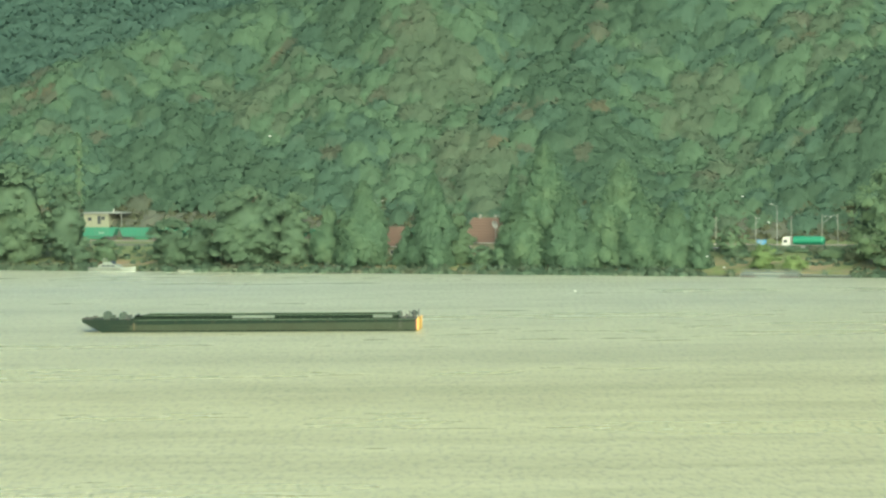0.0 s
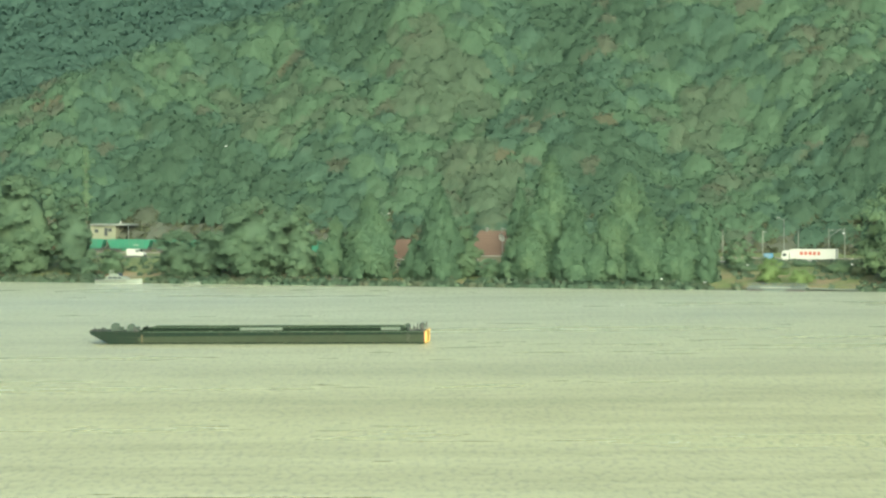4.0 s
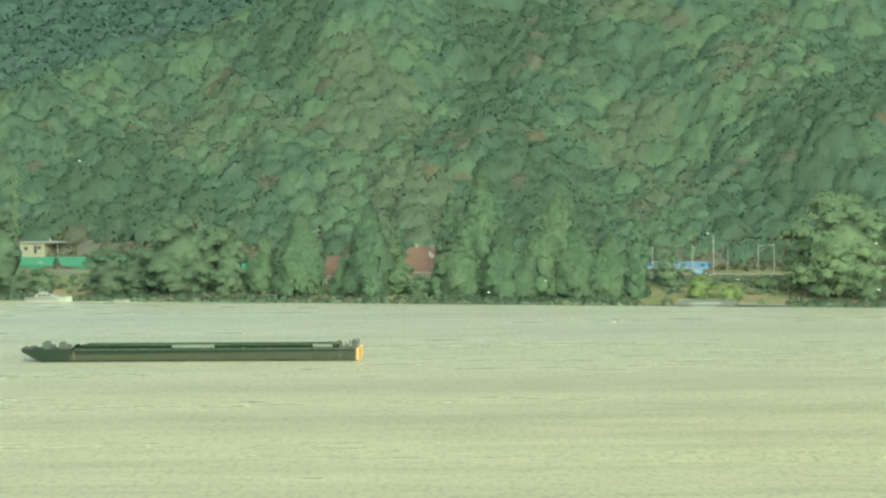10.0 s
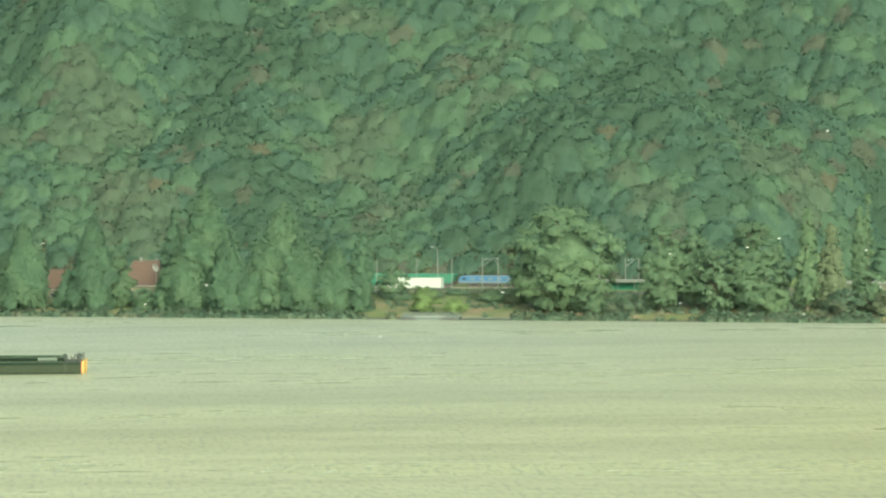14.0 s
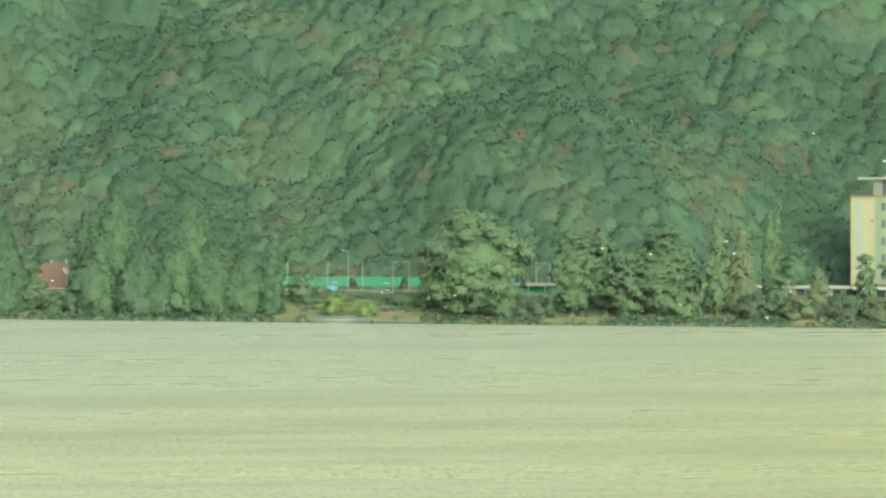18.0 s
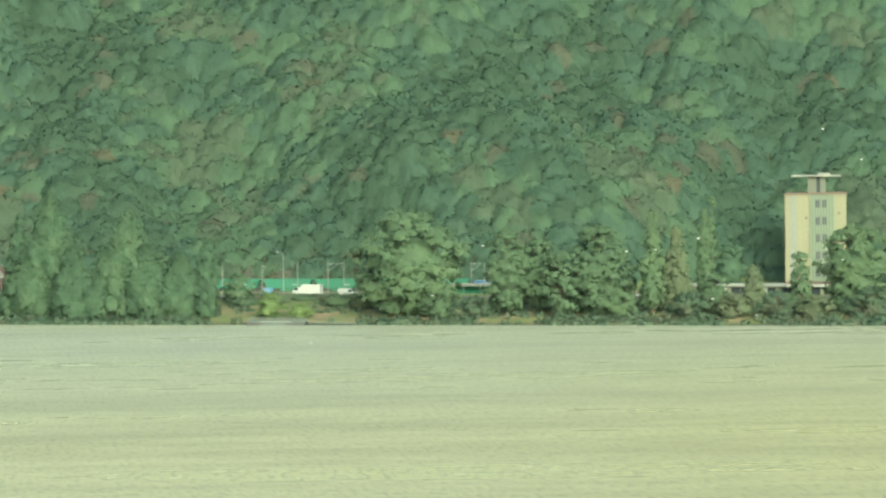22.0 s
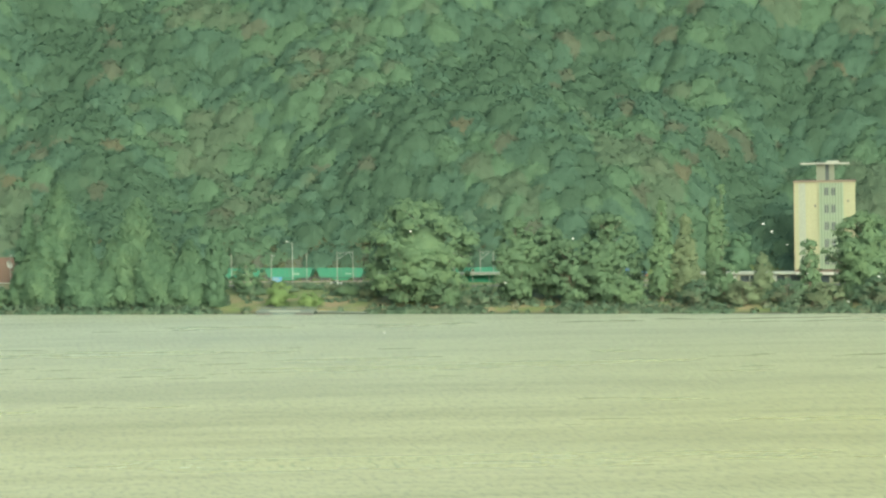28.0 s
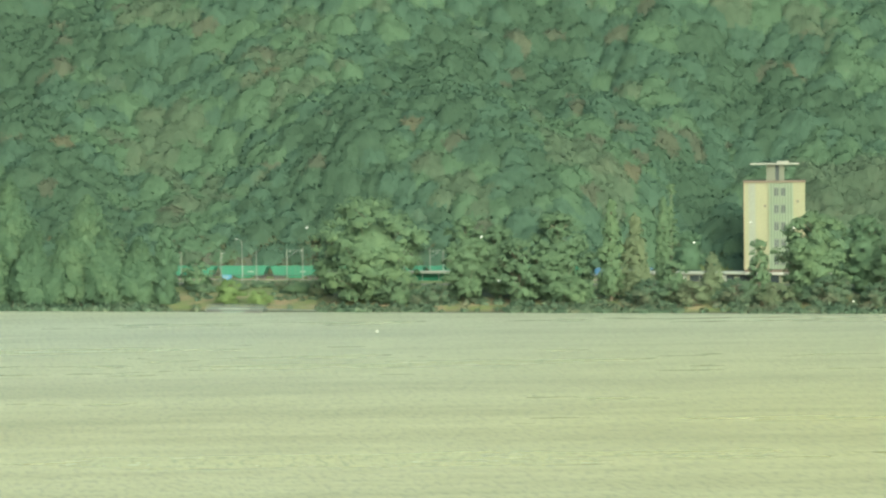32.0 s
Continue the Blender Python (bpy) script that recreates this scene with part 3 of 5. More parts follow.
def tree(name, s, n, top, width, kind, leaf, label, seed, foot=0.0, airy=0.0, spray=0.44, category="tree", group=""):
    """airy: how far the crown is broken up into separate boughs with gaps between them."""
    rng = np.random.default_rng(seed)
    g = land(s, n)
    tall = top - g
    ob = thing(name, on_bank(s, n, g - 0.05), label, category, group)
    low = foot * tall
    high = tall - low
    slim = kind in ("poplar", "column")
    squat = (0.85, 0.85, 1.45) if slim else (1.05, 1.05, 0.85)
    bend = rng.normal(scale=0.03 * width, size=2)
    least, most = (1.0, 0.22 * width + 0.4) if slim else (0.8, 0.1 * width + 0.7)
    want = int(np.clip(width * high * (0.34 if slim else 0.3) * (1 + 0.5 * airy) / (0.45 * most), 18, 190))
    centres, radii = [], []
    for i in range(want):
        k = (i + rng.random()) / want
        half = crown_width(kind, k) * width / 2
        r = rng.uniform(0.4, 1.05) * most * (1.0 - 0.45 * k) * (0.75 if airy > 0.5 else 1)
        r = max(least * (0.6 if k > 0.85 else 1), min(r, half + 0.3))
        reach = max(0.0, half - 0.75 * r) * (rng.uniform(0.5, 1.15) if rng.random() < 0.8 else rng.uniform(0, 0.5))
        a = i * 2.39996 + rng.uniform(-0.5, 0.5)
        centres.append((math.cos(a) * reach + bend[0] * k, math.sin(a) * reach + bend[1] * k, low + k * high - 0.8 * r * squat[2] * (k > 0.5) + 0.25 * r * (k < 0.2)))
        radii.append(r)
    # the leader at the very top, and a few shoots round it
    for j in range(5 if slim else 9):
        a, off = rng.uniform(0, 6.28), 0 if j == 0 else rng.uniform(0.05, 0.16) * width * (1 if slim else 1.7)
        r = rng.uniform(0.6, 1.0) * (0.9 if slim else 1.3) * min(1.0, tall / 14)
        centres.append((bend[0] + math.cos(a) * off, bend[1] + math.sin(a) * off, tall - r * squat[2] - off * (0.9 if slim else 0.28)))
        radii.append(r)
    centres, radii = np.array(centres), np.array(radii)
    area = (radii ** 2).sum() * 12.6
    pts, out, at = over_boughs(centres, radii, int(min(12000, max(260, area * 0.6 / spray ** 2))), rng, squat, -0.5, 0.2 + 0.25 * airy)
    axis = np.array([0, 0, low + 0.45 * high])
    whole = unit((pts - axis) / np.array([width * 0.5, width * 0.5, high * 0.55]))
    light = unit(out * 0.25 + whole * 0.6 + np.array([0, -0.25, 0.3]) + rng.normal(scale=0.15, size=pts.shape))
    if airy:
        deep = rng.random(len(pts)) < 0.4 * airy
        pts[deep] -= (out[deep] * np.array(squat)) * (radii[at[deep]] * rng.uniform(0.1, 0.7, deep.sum()))[:, None]
    ok = pts[:, 2] > 0.15
    leaves, light = sprays(pts[ok], spray, rng, unit(out[ok] + 0.6 * whole[ok] + FRONT), 0.6, light[ok])
    trunk = Shape()
    last = Vector((0, 0, -0.4))
    r0 = 0.014 * tall + 0.08
    for i in range(1, 6):
        z = tall * 0.85 * i / 5
        p = Vector((bend[0] * z / tall, bend[1] * z / tall, z))
        trunk.tube(last, p, r0 * (1 - 0.17 * (i - 1)), r0 * (1 - 0.17 * i), 7)
        last = p
    for c, r in list(zip(centres, radii))[::max(1, len(radii) // 26)]:
        reach = math.hypot(c[0], c[1])
        z0 = min(max(0.08 * tall, c[2] - 0.75 * reach - 0.5), 0.82 * tall)
        trunk.tube((bend[0] * z0 / tall, bend[1] * z0 / tall, z0), tuple(c), r0 * 0.34, r0 * 0.08, 5)
    part("trunk", trunk, BARK, ob)
    ev, ef, en = inner_masses(centres, radii, rng, 0.82 - 0.5 * airy, squat)
    if airy < 0.5:
        # the dense heart of the crown
        hv, hf = BALLS[2]
        half = width * (0.24 if airy else 0.24 if slim else 0.34)
        heart = hv * np.array([half, half, high * (0.3 if airy else 0.36)]) + np.array([bend[0] * 0.5, bend[1] * 0.5, low + high * (0.45 if kind == "round" else 0.4)])
        ev, ef, en = np.concatenate([ev, heart]), np.concatenate([ef, hf + len(ev)]), np.concatenate([en, hv])
    ev[:, 2] = np.maximum(ev[:, 2], 0.03)
    en = unit(np.array([0, -0.15, 0.15]) + en * 0.7 + unit((ev - axis) / np.array([width * 0.5, width * 0.5, high * 0.55])) * 0.6)
    part("crown", leaf_mesh("crown", leaves, light, leaf, (ev, ef, en)), leaf, ob)
    return ob


def dead_tree(s, n, top, label, seed):
    """A slim, almost bare poplar: pale trunk, short upright twigs, thin leaf."""
    rng = np.random.default_rng(seed)
    g = land(s, n)
    tall = top - g
    ob = thing("bare_poplar", on_bank(s, n, g - 0.05), label, "tree")
    trunk, pts = Shape(), []
    trunk.tube((0, 0, -0.3), (0.2, 0, tall * 0.5), 0.34, 0.22, 7).tube((0.2, 0, tall * 0.5), (0.1, 0, tall), 0.22, 0.05, 6)
    for i in range(46):
        z = tall * rng.uniform(0.12, 0.97)
        a, r = rng.uniform(0, 6.28), rng.uniform(0.8, 1.9) * (1.1 - z / tall)
        tip = Vector((0.15 + math.cos(a) * r, math.sin(a) * r, z + rng.uniform(1.2, 2.6)))
        trunk.tube((0.15, 0, z), tip, 0.07, 0.025, 4)
        for _ in range(20):
            pts.append(np.array(tip) + rng.normal(scale=0.5, size=3))
    part("trunk", trunk, PALE_BARK, ob, "pale bare trunk with short twigs")
    pts = np.array(pts)
    part("crown", leaf_mesh("crown", *sprays(pts, 0.38, rng, FRONT, 1.0, unit(pts * np.array([1, 1, 0]) + np.array([0, -0.3, 0.6]))), ASH), ASH, ob, "thin remaining leaves")
    return ob


TREES = [
    # s, n, top, width, kind, leaf
    (-143.7, 14, 31.5, 24, "round", WILLOW), (-127.5, 16, 25, 13, "round", WILLOW), (-163, 20, 27, 18, "round", WILLOW),
    (-66.9, 12, 25, 29, "round", WILLOW), (-53.5, 14, 22.8, 11, "spread", WILLOW), (-82, 12, 15, 12, "round", WILLOW),
    (-42, 14, 19.4, 11, "poplar", POPLAR), (-29.8, 12, 26.2, 16.5, "poplar", POPLAR), (-17.2, 13, 13, 7.5, "poplar", POPLAR), (-8.6, 12, 28.4, 15, "poplar", POPLAR),
    (15.2, 16, 30.8, 9.5, "poplar", POPLAR), (25, 17, 37.5, 19.5, "poplar", POPLAR), (20, 11, 21.2, 13, "poplar", POPLAR), (13.5, 11, 13.5, 6, "poplar", POPLAR),
    (33.8, 11, 21.6, 15, "poplar", POPLAR), (48.2, 17, 32.2, 22, "poplar", POPLAR), (56.1, 11, 23.2, 14, "poplar", POPLAR),
    (65.5, 12, 20.4, 14, "poplar", POPLAR), (73.3, 12, 22.4, 7.4, "column", POPLAR), (43, 10, 18, 14, "poplar", POPLAR),
    (72.6, 40, 13.2, 10, "round", ASH),
    (132.3, 18, 31.4, 33, "round", ASH), (160.7, 18, 25.8, 14, "round", ASH), (168.7, 22, 23.2, 14, "round", ASH),
    (186.8, 18, 27.2, 20, "spread", ASH), (177, 14, 20, 12, "round", ASH), (201.7, 18, 30.7, 7.8, "poplar", ASH), (208.5, 20, 26.6, 9.5, "poplar", RUSSET),
    (213.2, 31, 31, 4.4, "column", ASH),
    (201.6, 104, 19.3, 11, "round", POPLAR), (257.6, 22, 26.6, 21, "round", ASH), (269.5, 34, 25.8, 13, "round", POPLAR), (283, 26, 26, 18, "round", ASH),
    (243.7, 18, 19.3, 6.5, "spread", ASH), (231.1, 14, 15.8, 6, "column", RUSSET), (219.4, 18, 13.5, 9, "spread", ASH),
]
WORDS = {"round": "broad green tree with a rounded leafy crown on the bank", "poplar": "tall green poplar with a pointed crown on the shore",
         "column": "narrow columnar poplar standing on the shore", "spread": "loose spreading green tree on the river bank"}
for i, (s, n, top, width, kind, leaf) in enumerate(TREES):
    word = WORDS[kind].replace("green", "russet") if leaf is RUSSET else WORDS[kind]
    tree("tree", s, n, top, width * (1.12 if kind == "poplar" and leaf is POPLAR and s > 16 else 1), kind, leaf, word, 100 + i, foot=0.05 if leaf is ASH and width < 18 else 0.0, airy=0.0 if leaf not in (ASH, RUSSET) else 0.35 if width > 12 else 0.8)
dead_tree(-131.8, 32, 38.4, "slim pale poplar almost bare of leaves", 7)
dead_tree(214.5, 34, 33.5, "slim dying poplar with a pale trunk", 8)

BUSHES = [
    (-114, 14, 9.2, 10, ASH, "light green bush on the bank above the moored boat"), (-90.9, 11, 15.3, 15, WILLOW, "tall rounded green bush at the water's edge"),
    (-121, 10, 7, 8, WILLOW, "low green bush at the water's edge"), (-1.2, 16, 16.2, 9, ASH, "light green young tree beside the house"),
    (6.5, 14, 7.8, 9, POPLAR, "dark green shrub before the house with the red roof"),
    (93.3, 9, 8.6, 9, YELLOWING, "rounded yellow-green bush behind the landing stage"), (102.7, 8, 5.9, 8, YELLOWING, "low green bush behind the landing stage"),
    (106.5, 32, 7.1, 11, ASH, "spreading olive bush beside the road"), (84, 40, 5.9, 8, SCRUB, "dense green shrub beside the road"),
    (114, 26, 7.6, 8, RUSSET, "reddish bush under the big tree"), (142, 12, 10, 11, ASH, "leafy green bush at the foot of the big tree"),
    (151, 10, 7.5, 9, SCRUB, "low green bush on the bank"), (192, 12, 9.5, 11, ASH, "leafy green bush on the bank"),
    (214, 12, 9, 10, SCRUB, "low green bush on the bank"), (226, 12, 8.5, 9, RUSSET, "brownish shrub on the bank"),
    (238, 14, 9, 10, SCRUB, "low green bush on the bank"), (250, 12, 8, 10, RUSSET, "brownish shrub on the bank"), (264, 14, 10, 11, SCRUB, "low green bush on the bank"),
    (277, 12, 8, 9, SCRUB, "low green bush on the bank"),
    (79, 46, 7.6, 9, SCRUB, "dense green shrub beside the road"), (86, 49, 6.7, 8, SCRUB, "dense green shrub beside the road"),
    (91, 46, 6.4, 8, WILLOW, "dark green shrub below the guard rail"), (97, 49, 6.6, 9, SCRUB, "dense green shrub beside the road"),
    (102, 45, 6.3, 8, RUSSET, "brownish shrub below the guard rail"), (107, 49, 6.8, 9, WILLOW, "dark green shrub below the guard rail"),
    (112, 45, 7.2, 9, SCRUB, "dense green shrub beside the road"), (117, 48, 7.4, 9, WILLOW, "dark green shrub below the guard rail"),
    (122, 42, 8.0, 10, SCRUB, "dense green shrub beside the road"), (76, 36, 6.6, 8, WILLOW, "dark green shrub on the bank"),
]
for i, (s, n, top, width, leaf, word) in enumerate(BUSHES):
    tree("bush", s, n, top, width * (1.35 if i > 9 else 1), "spread" if i > 9 else "round", leaf, word, 300 + i, spray=0.28, airy=0.7 if i > 9 else 0.35, category="bush")


def bank_scrub():
    rng = np.random.default_rng(12)
    verts, light, shells, faces, at = [], [], [], [], 0
    tri = BALLS[1][1]
    for k in range(3000):
        edge = k % 2
        s, n = rng.uniform(-230, 320), rng.uniform(-0.5, 3.6) if edge else rng.uniform(3, 52)
        open_shore = (78 < s < 124 and n < 17) or (-113 < s < -94 and n < 10) or (154 < s < 176 and n < 9) or (226 < s < 240 and n < 5)
        if (open_shore and rng.random() < 0.93) or (n > 30 and rng.random() < 0.5) or abs(n - 60) < 9 or (n > 20 and -38 < s < 8):
            continue
        r = rng.uniform(0.6, 1.4) * (rng.uniform(0.9, 1.9) if edge else 1 + 0.7 * smooth(140, 150, s) * smooth(24, 12, n))
        d = rng.normal(size=(30, 3))
        d /= np.linalg.norm(d, axis=1, keepdims=True)
        d[:, 2] = np.abs(d[:, 2])
        foot = np.array(site(s, n, max(0.0, land(s, n))))
        quad, soft = sprays(d * r * rng.uniform(0.7, 1.15, (30, 1)) + foot, 0.4, rng, d * 0.8, 0.55, unit(d + np.array([0, 0, 0.35])))
        verts.append(quad)
        light.append(soft)
        shell = clump(1, rng, 0.25) * np.array([r, r, r * 0.9]) * 0.75 + foot
        shells.append(shell)
        faces.append(tri + at)
        at += len(shell)
    me = leaf_mesh("bank_scrub", np.concatenate(verts), np.concatenate(light), SCRUB, (np.concatenate(shells), np.concatenate(faces), np.tile(BALLS[1][0], (len(faces), 1))))
    return tagged(new("bank_scrub", me), "low green and dry scrub growing along the river bank", "scrub", kind="stuff")


bank_scrub()


def cutting_scrub():
    rng = np.random.default_rng(21)
    verts, light, shells, faces, at = [], [], [], [], 0
    tri = BALLS[1][1]
    for _ in range(900):
        s, n = rng.uniform(-260, 150), rng.uniform(104, 122)
        r = rng.uniform(0.9, 2.2)
        foot = np.array(site(s, n, land(s, n) + 1.0))
        d = rng.normal(size=(30, 3))
        d /= np.linalg.norm(d, axis=1, keepdims=True)
        quad, soft = sprays(d * r * rng.uniform(0.7, 1.2, (30, 1)) + foot, 0.5, rng, d * 0.8, 0.55, unit(d + np.array([0, 0, 0.35])))
        verts.append(quad)
        light.append(soft)
        shells.append(clump(1, rng, 0.25) * r * 0.65 + foot)
        faces.append(tri + at)
        at += len(shells[-1])
    me = leaf_mesh("cutting_scrub", np.concatenate(verts), np.concatenate(light), BRUSH, (np.concatenate(shells), np.concatenate(faces), np.tile(BALLS[1][0], (len(faces), 1))))
    return tagged(new("cutting_scrub", me), "brownish scrub hanging on the rock cutting", "scrub", kind="stuff")


cutting_scrub()

# ---- road and railway ----
def strip(sh, s0, s1, n0, n1, z0, z1):
    """A long block laid along the shore's direction."""
    v = [site(s, n, z) for z in (z0, z1) for n in (n0, n1) for s in (s0, s1)]
    return sh.add(v, [(0, 2, 3, 1), (4, 5, 7, 6), (0, 1, 5, 4), (2, 6, 7, 3), (0, 4, 6, 2), (1, 3, 7, 5)])


LEVEL = 5.4
road = tagged(part("road", strip(Shape(), -900, 1200, 55.5, 64.5, 5.0, LEVEL + 0.04), ASPHALT), "grey asphalt main road along the bank", "road", kind="structure")
for n in (56.2, 63.8):
    part("edge_line", strip(Shape(), -900, 1200, n - 0.1, n + 0.1, LEVEL + 0.04, LEVEL + 0.048), WHITE, road, "white edge line")
track = tagged(part("railway_track", strip(Shape(), -900, 1200, 89.5, 94.5, 5.0, LEVEL + 0.1), BALLAST), "railway track on a grey ballast bed", "railway", kind="structure")
for n in (91.28, 92.72):
    part("rail", strip(Shape(), -900, 1200, n - 0.04, n + 0.04, LEVEL + 0.1, LEVEL + 0.27), STEEL, track, "steel rail")


def guard_rail(s0, s1):
    ob = thing("guard_rail", on_bank(s0, 54.6, LEVEL - 0.1), "galvanised steel guard rail beside the road", "guard rail")
    part("beam", Shape().prism([(0, 0.5), (s1 - s0, 0.5), (s1 - s0, 0.82), (0, 0.82)], -0.05, 0.03), GALVANISED, ob)
    x = 0.5
    post = Shape().box(-0.06, 0.06, 0.03, 0.13, 0, 0.85).mesh("post", GALVANISED)
    while x < s1 - s0:
        p = part("post", post, GALVANISED, ob)
        p.location = (x, 0, 0)
        x += 4.0


guard_rail(44, 120)


def mast(s, n, tall, arm, label="grey catenary mast with a bracket arm beside the railway"):
    g = LEVEL
    ob = thing("catenary_mast", on_bank(s, n, g), label, "mast", "catenary masts")
    part("pole", Shape().tube((0, 0, -0.3), (0, 0, tall), 0.14, 0.1, 8), CONCRETE, ob)
    part("footing", Shape().box(-0.4, 0.4, -0.4, 0.4, -0.2, 0.3), CONCRETE, ob)
    if arm:
        part("bracket_arm", Shape().tube((0, 0, tall - 2.6), (arm, 2.2, tall - 0.5), 0.06).tube((0, 0, tall - 0.6), (arm, 2.2, tall - 0.5), 0.05), GALVANISED, ob)
        part("insulator", Shape().lathe((arm * 0.3, 0.7, tall - 0.9), [(0.05, 0), (0.16, 0.1), (0.06, 0.2), (0.16, 0.3), (0.05, 0.4)], 8), WHITE, ob)


for s, tall, arm in ((50.8, 8.6, 0), (63.3, 8.6, 0.5), (74.4, 8.6, 0), (83.9, 9.2, 2.6), (88.8, 9.4, -2.2), (96, 9.0, 1.4), (102.5, 8.8, 0), (108, 9.0, 1.2), (114.5, 9.1, -1.6), (120, 8.8, 0), (128, 9.2, 2.4), (132, 9.0, 0), (-20, 9, 1), (-60, 9, 1), (170, 9.2, 2)):
    mast(s, 88, tall, arm)


def street_lamp(s, n, top, arms, label):
    ob = thing("street_lamp", on_bank(s, n, LEVEL - 0.1), label, "street lamp")
    tall = top - LEVEL
    part("pole", Shape().tube((0, 0, -0.2), (0, 0, tall - 0.4), 0.14, 0.08, 8), GALVANISED, ob)
    for d in arms:
        arm = part("arm", Shape().tube((0, 0, tall - 0.5), (d * 0.5, 0, tall - 0.1), 0.06).tube((d * 0.5, 0, tall - 0.1), (d * 1.3, 0, tall + 0.25), 0.05), GALVANISED, ob)
        part("lamp_head", Shape().prism([(d * 1.2, tall + 0.2), (d * 2.1, tall + 0.34), (d * 2.0, tall + 0.5), (d * 1.3, tall + 0.42)][::1 if d < 0 else -1], -0.16, 0.16), WHITE, arm)


street_lamp(77.6, 66, 18.0, (-1,), "tall street lamp with a single arm beside the road")
street_lamp(-49, 66, 18.6, (1, -0.45), "tall street lamp with a bent arm behind the trees")


def road_sign():
    ob = thing("road_sign", on_bank(72.5, 67, 4.33), "blue direction sign with white writing beside the road", "road sign")
    part("panel", Shape().box(-1.45, 1.45, -0.03, 0.03, 2.0, 3.5), SIGN_BLUE, ob)
    for x, z, w in ((-0.35, 3.05, 1.6), (-0.1, 2.65, 2.0), (-0.5, 2.25, 1.2)):
        part("lettering_bar", Shape().box(x - w / 2, x + w / 2, -0.045, -0.031, z, z + 0.17), FASCIA, ob, "white bar of writing")
    for x in (-1.0, 1.0):
        part("post", Shape().tube((x, 0.08, -1.2), (x, 0.08, 3.4), 0.05), GALVANISED, ob)


road_sign()


# ---- the tower and the station ----
def tower():
    ob = thing("tower_block", on_bank(222.6, 125, LEVEL, 13.3), "pale yellow concrete tower with ribbed centre bay and roof plate", "tower")
    x0, top = -8.95, 27.5
    part("wall", Shape().box(x0, -x0, 0, 12, -0.5, top), TOWER_YELLOW, ob)
    part("side_panel", Shape().box(x0 + 1.3, x0 + 3.3, -0.12, -0.004, 0, top - 0.3), TOWER_PALE, ob, "pale grey vertical panel")
    bay = part("centre_bay", Shape().box(x0 + 7.4, x0 + 14.3, -0.35, -0.004, 0, top - 0.2), TOWER_BAY_SHADE, ob, "pale green ribbed bay, painted darker for the shade between its ribs")
    rib = Shape().box(-0.24, 0.24, -0.65, -0.354, 0, top - 0.2).mesh("rib", TOWER_GREEN)
    for i in range(9):
        p = part("rib", rib, TOWER_GREEN, bay)
        p.location.x = x0 + 7.55 + i * 0.825
    for row in range(5):
        for col in (8.75, 10.75):
            win = part("window", Shape().box(x0 + col, x0 + col + 1.35, -0.74, -0.354, top - 4.0 - row * 5.05, top - 1.5 - row * 5.05), TOWER_PALE, ob, "pair of narrow dark windows")
            for k in (0.12, 0.78):
                part("pane", Shape().box(x0 + col + k, x0 + col + k + 0.5, -0.79, -0.744, top - 3.9 - row * 5.05, top - 1.6 - row * 5.05), GLASS, win)
    for x, z in ((x0 + 6.1, top - 6.9), (x0 + 15.7, top - 5.6)):
        part("vent", Shape().lathe((x, -0.02, z), [(0.35, 0), (0.35, -0.12), (0.2, -0.16)], 10, "y"), DARK, ob)
    part("corner_pipe", Shape().tube((x0 - 0.1, -0.1, 0), (x0 - 0.1, -0.1, top), 0.12, 0.12, 8), ROOF_BROWN, ob)
    part("parapet", Shape().box(x0 - 0.25, -x0 + 0.25, -0.45, 12.2, top + 0.004, top + 0.5), ROOF_BROWN, ob, "dark brown roof edge")
    core = part("roof_house", Shape().box(x0 + 6.6, x0 + 9.2, 2, 8, top + 0.504, top + 5.2).box(x0 + 10.3, x0 + 11.9, 2, 8, top + 0.504, top + 5.2), TOWER_CORE, ob)
    part("glazing", Shape().box(x0 + 9.2, x0 + 10.3, 2.4, 7.6, top + 0.504, top + 5.2), GLASS, core)
    part("roof_plate", Shape().box(x0 + 1.9, x0 + 16.3, 0.5, 10, top + 5.204, top + 5.65), CONCRETE, ob, "thin flat concrete roof plate")
    part("roof_hatch", Shape().box(x0 + 9.6, x0 + 13.2, 3, 7, top + 5.654, top + 6.2), CONCRETE, ob)


tower()


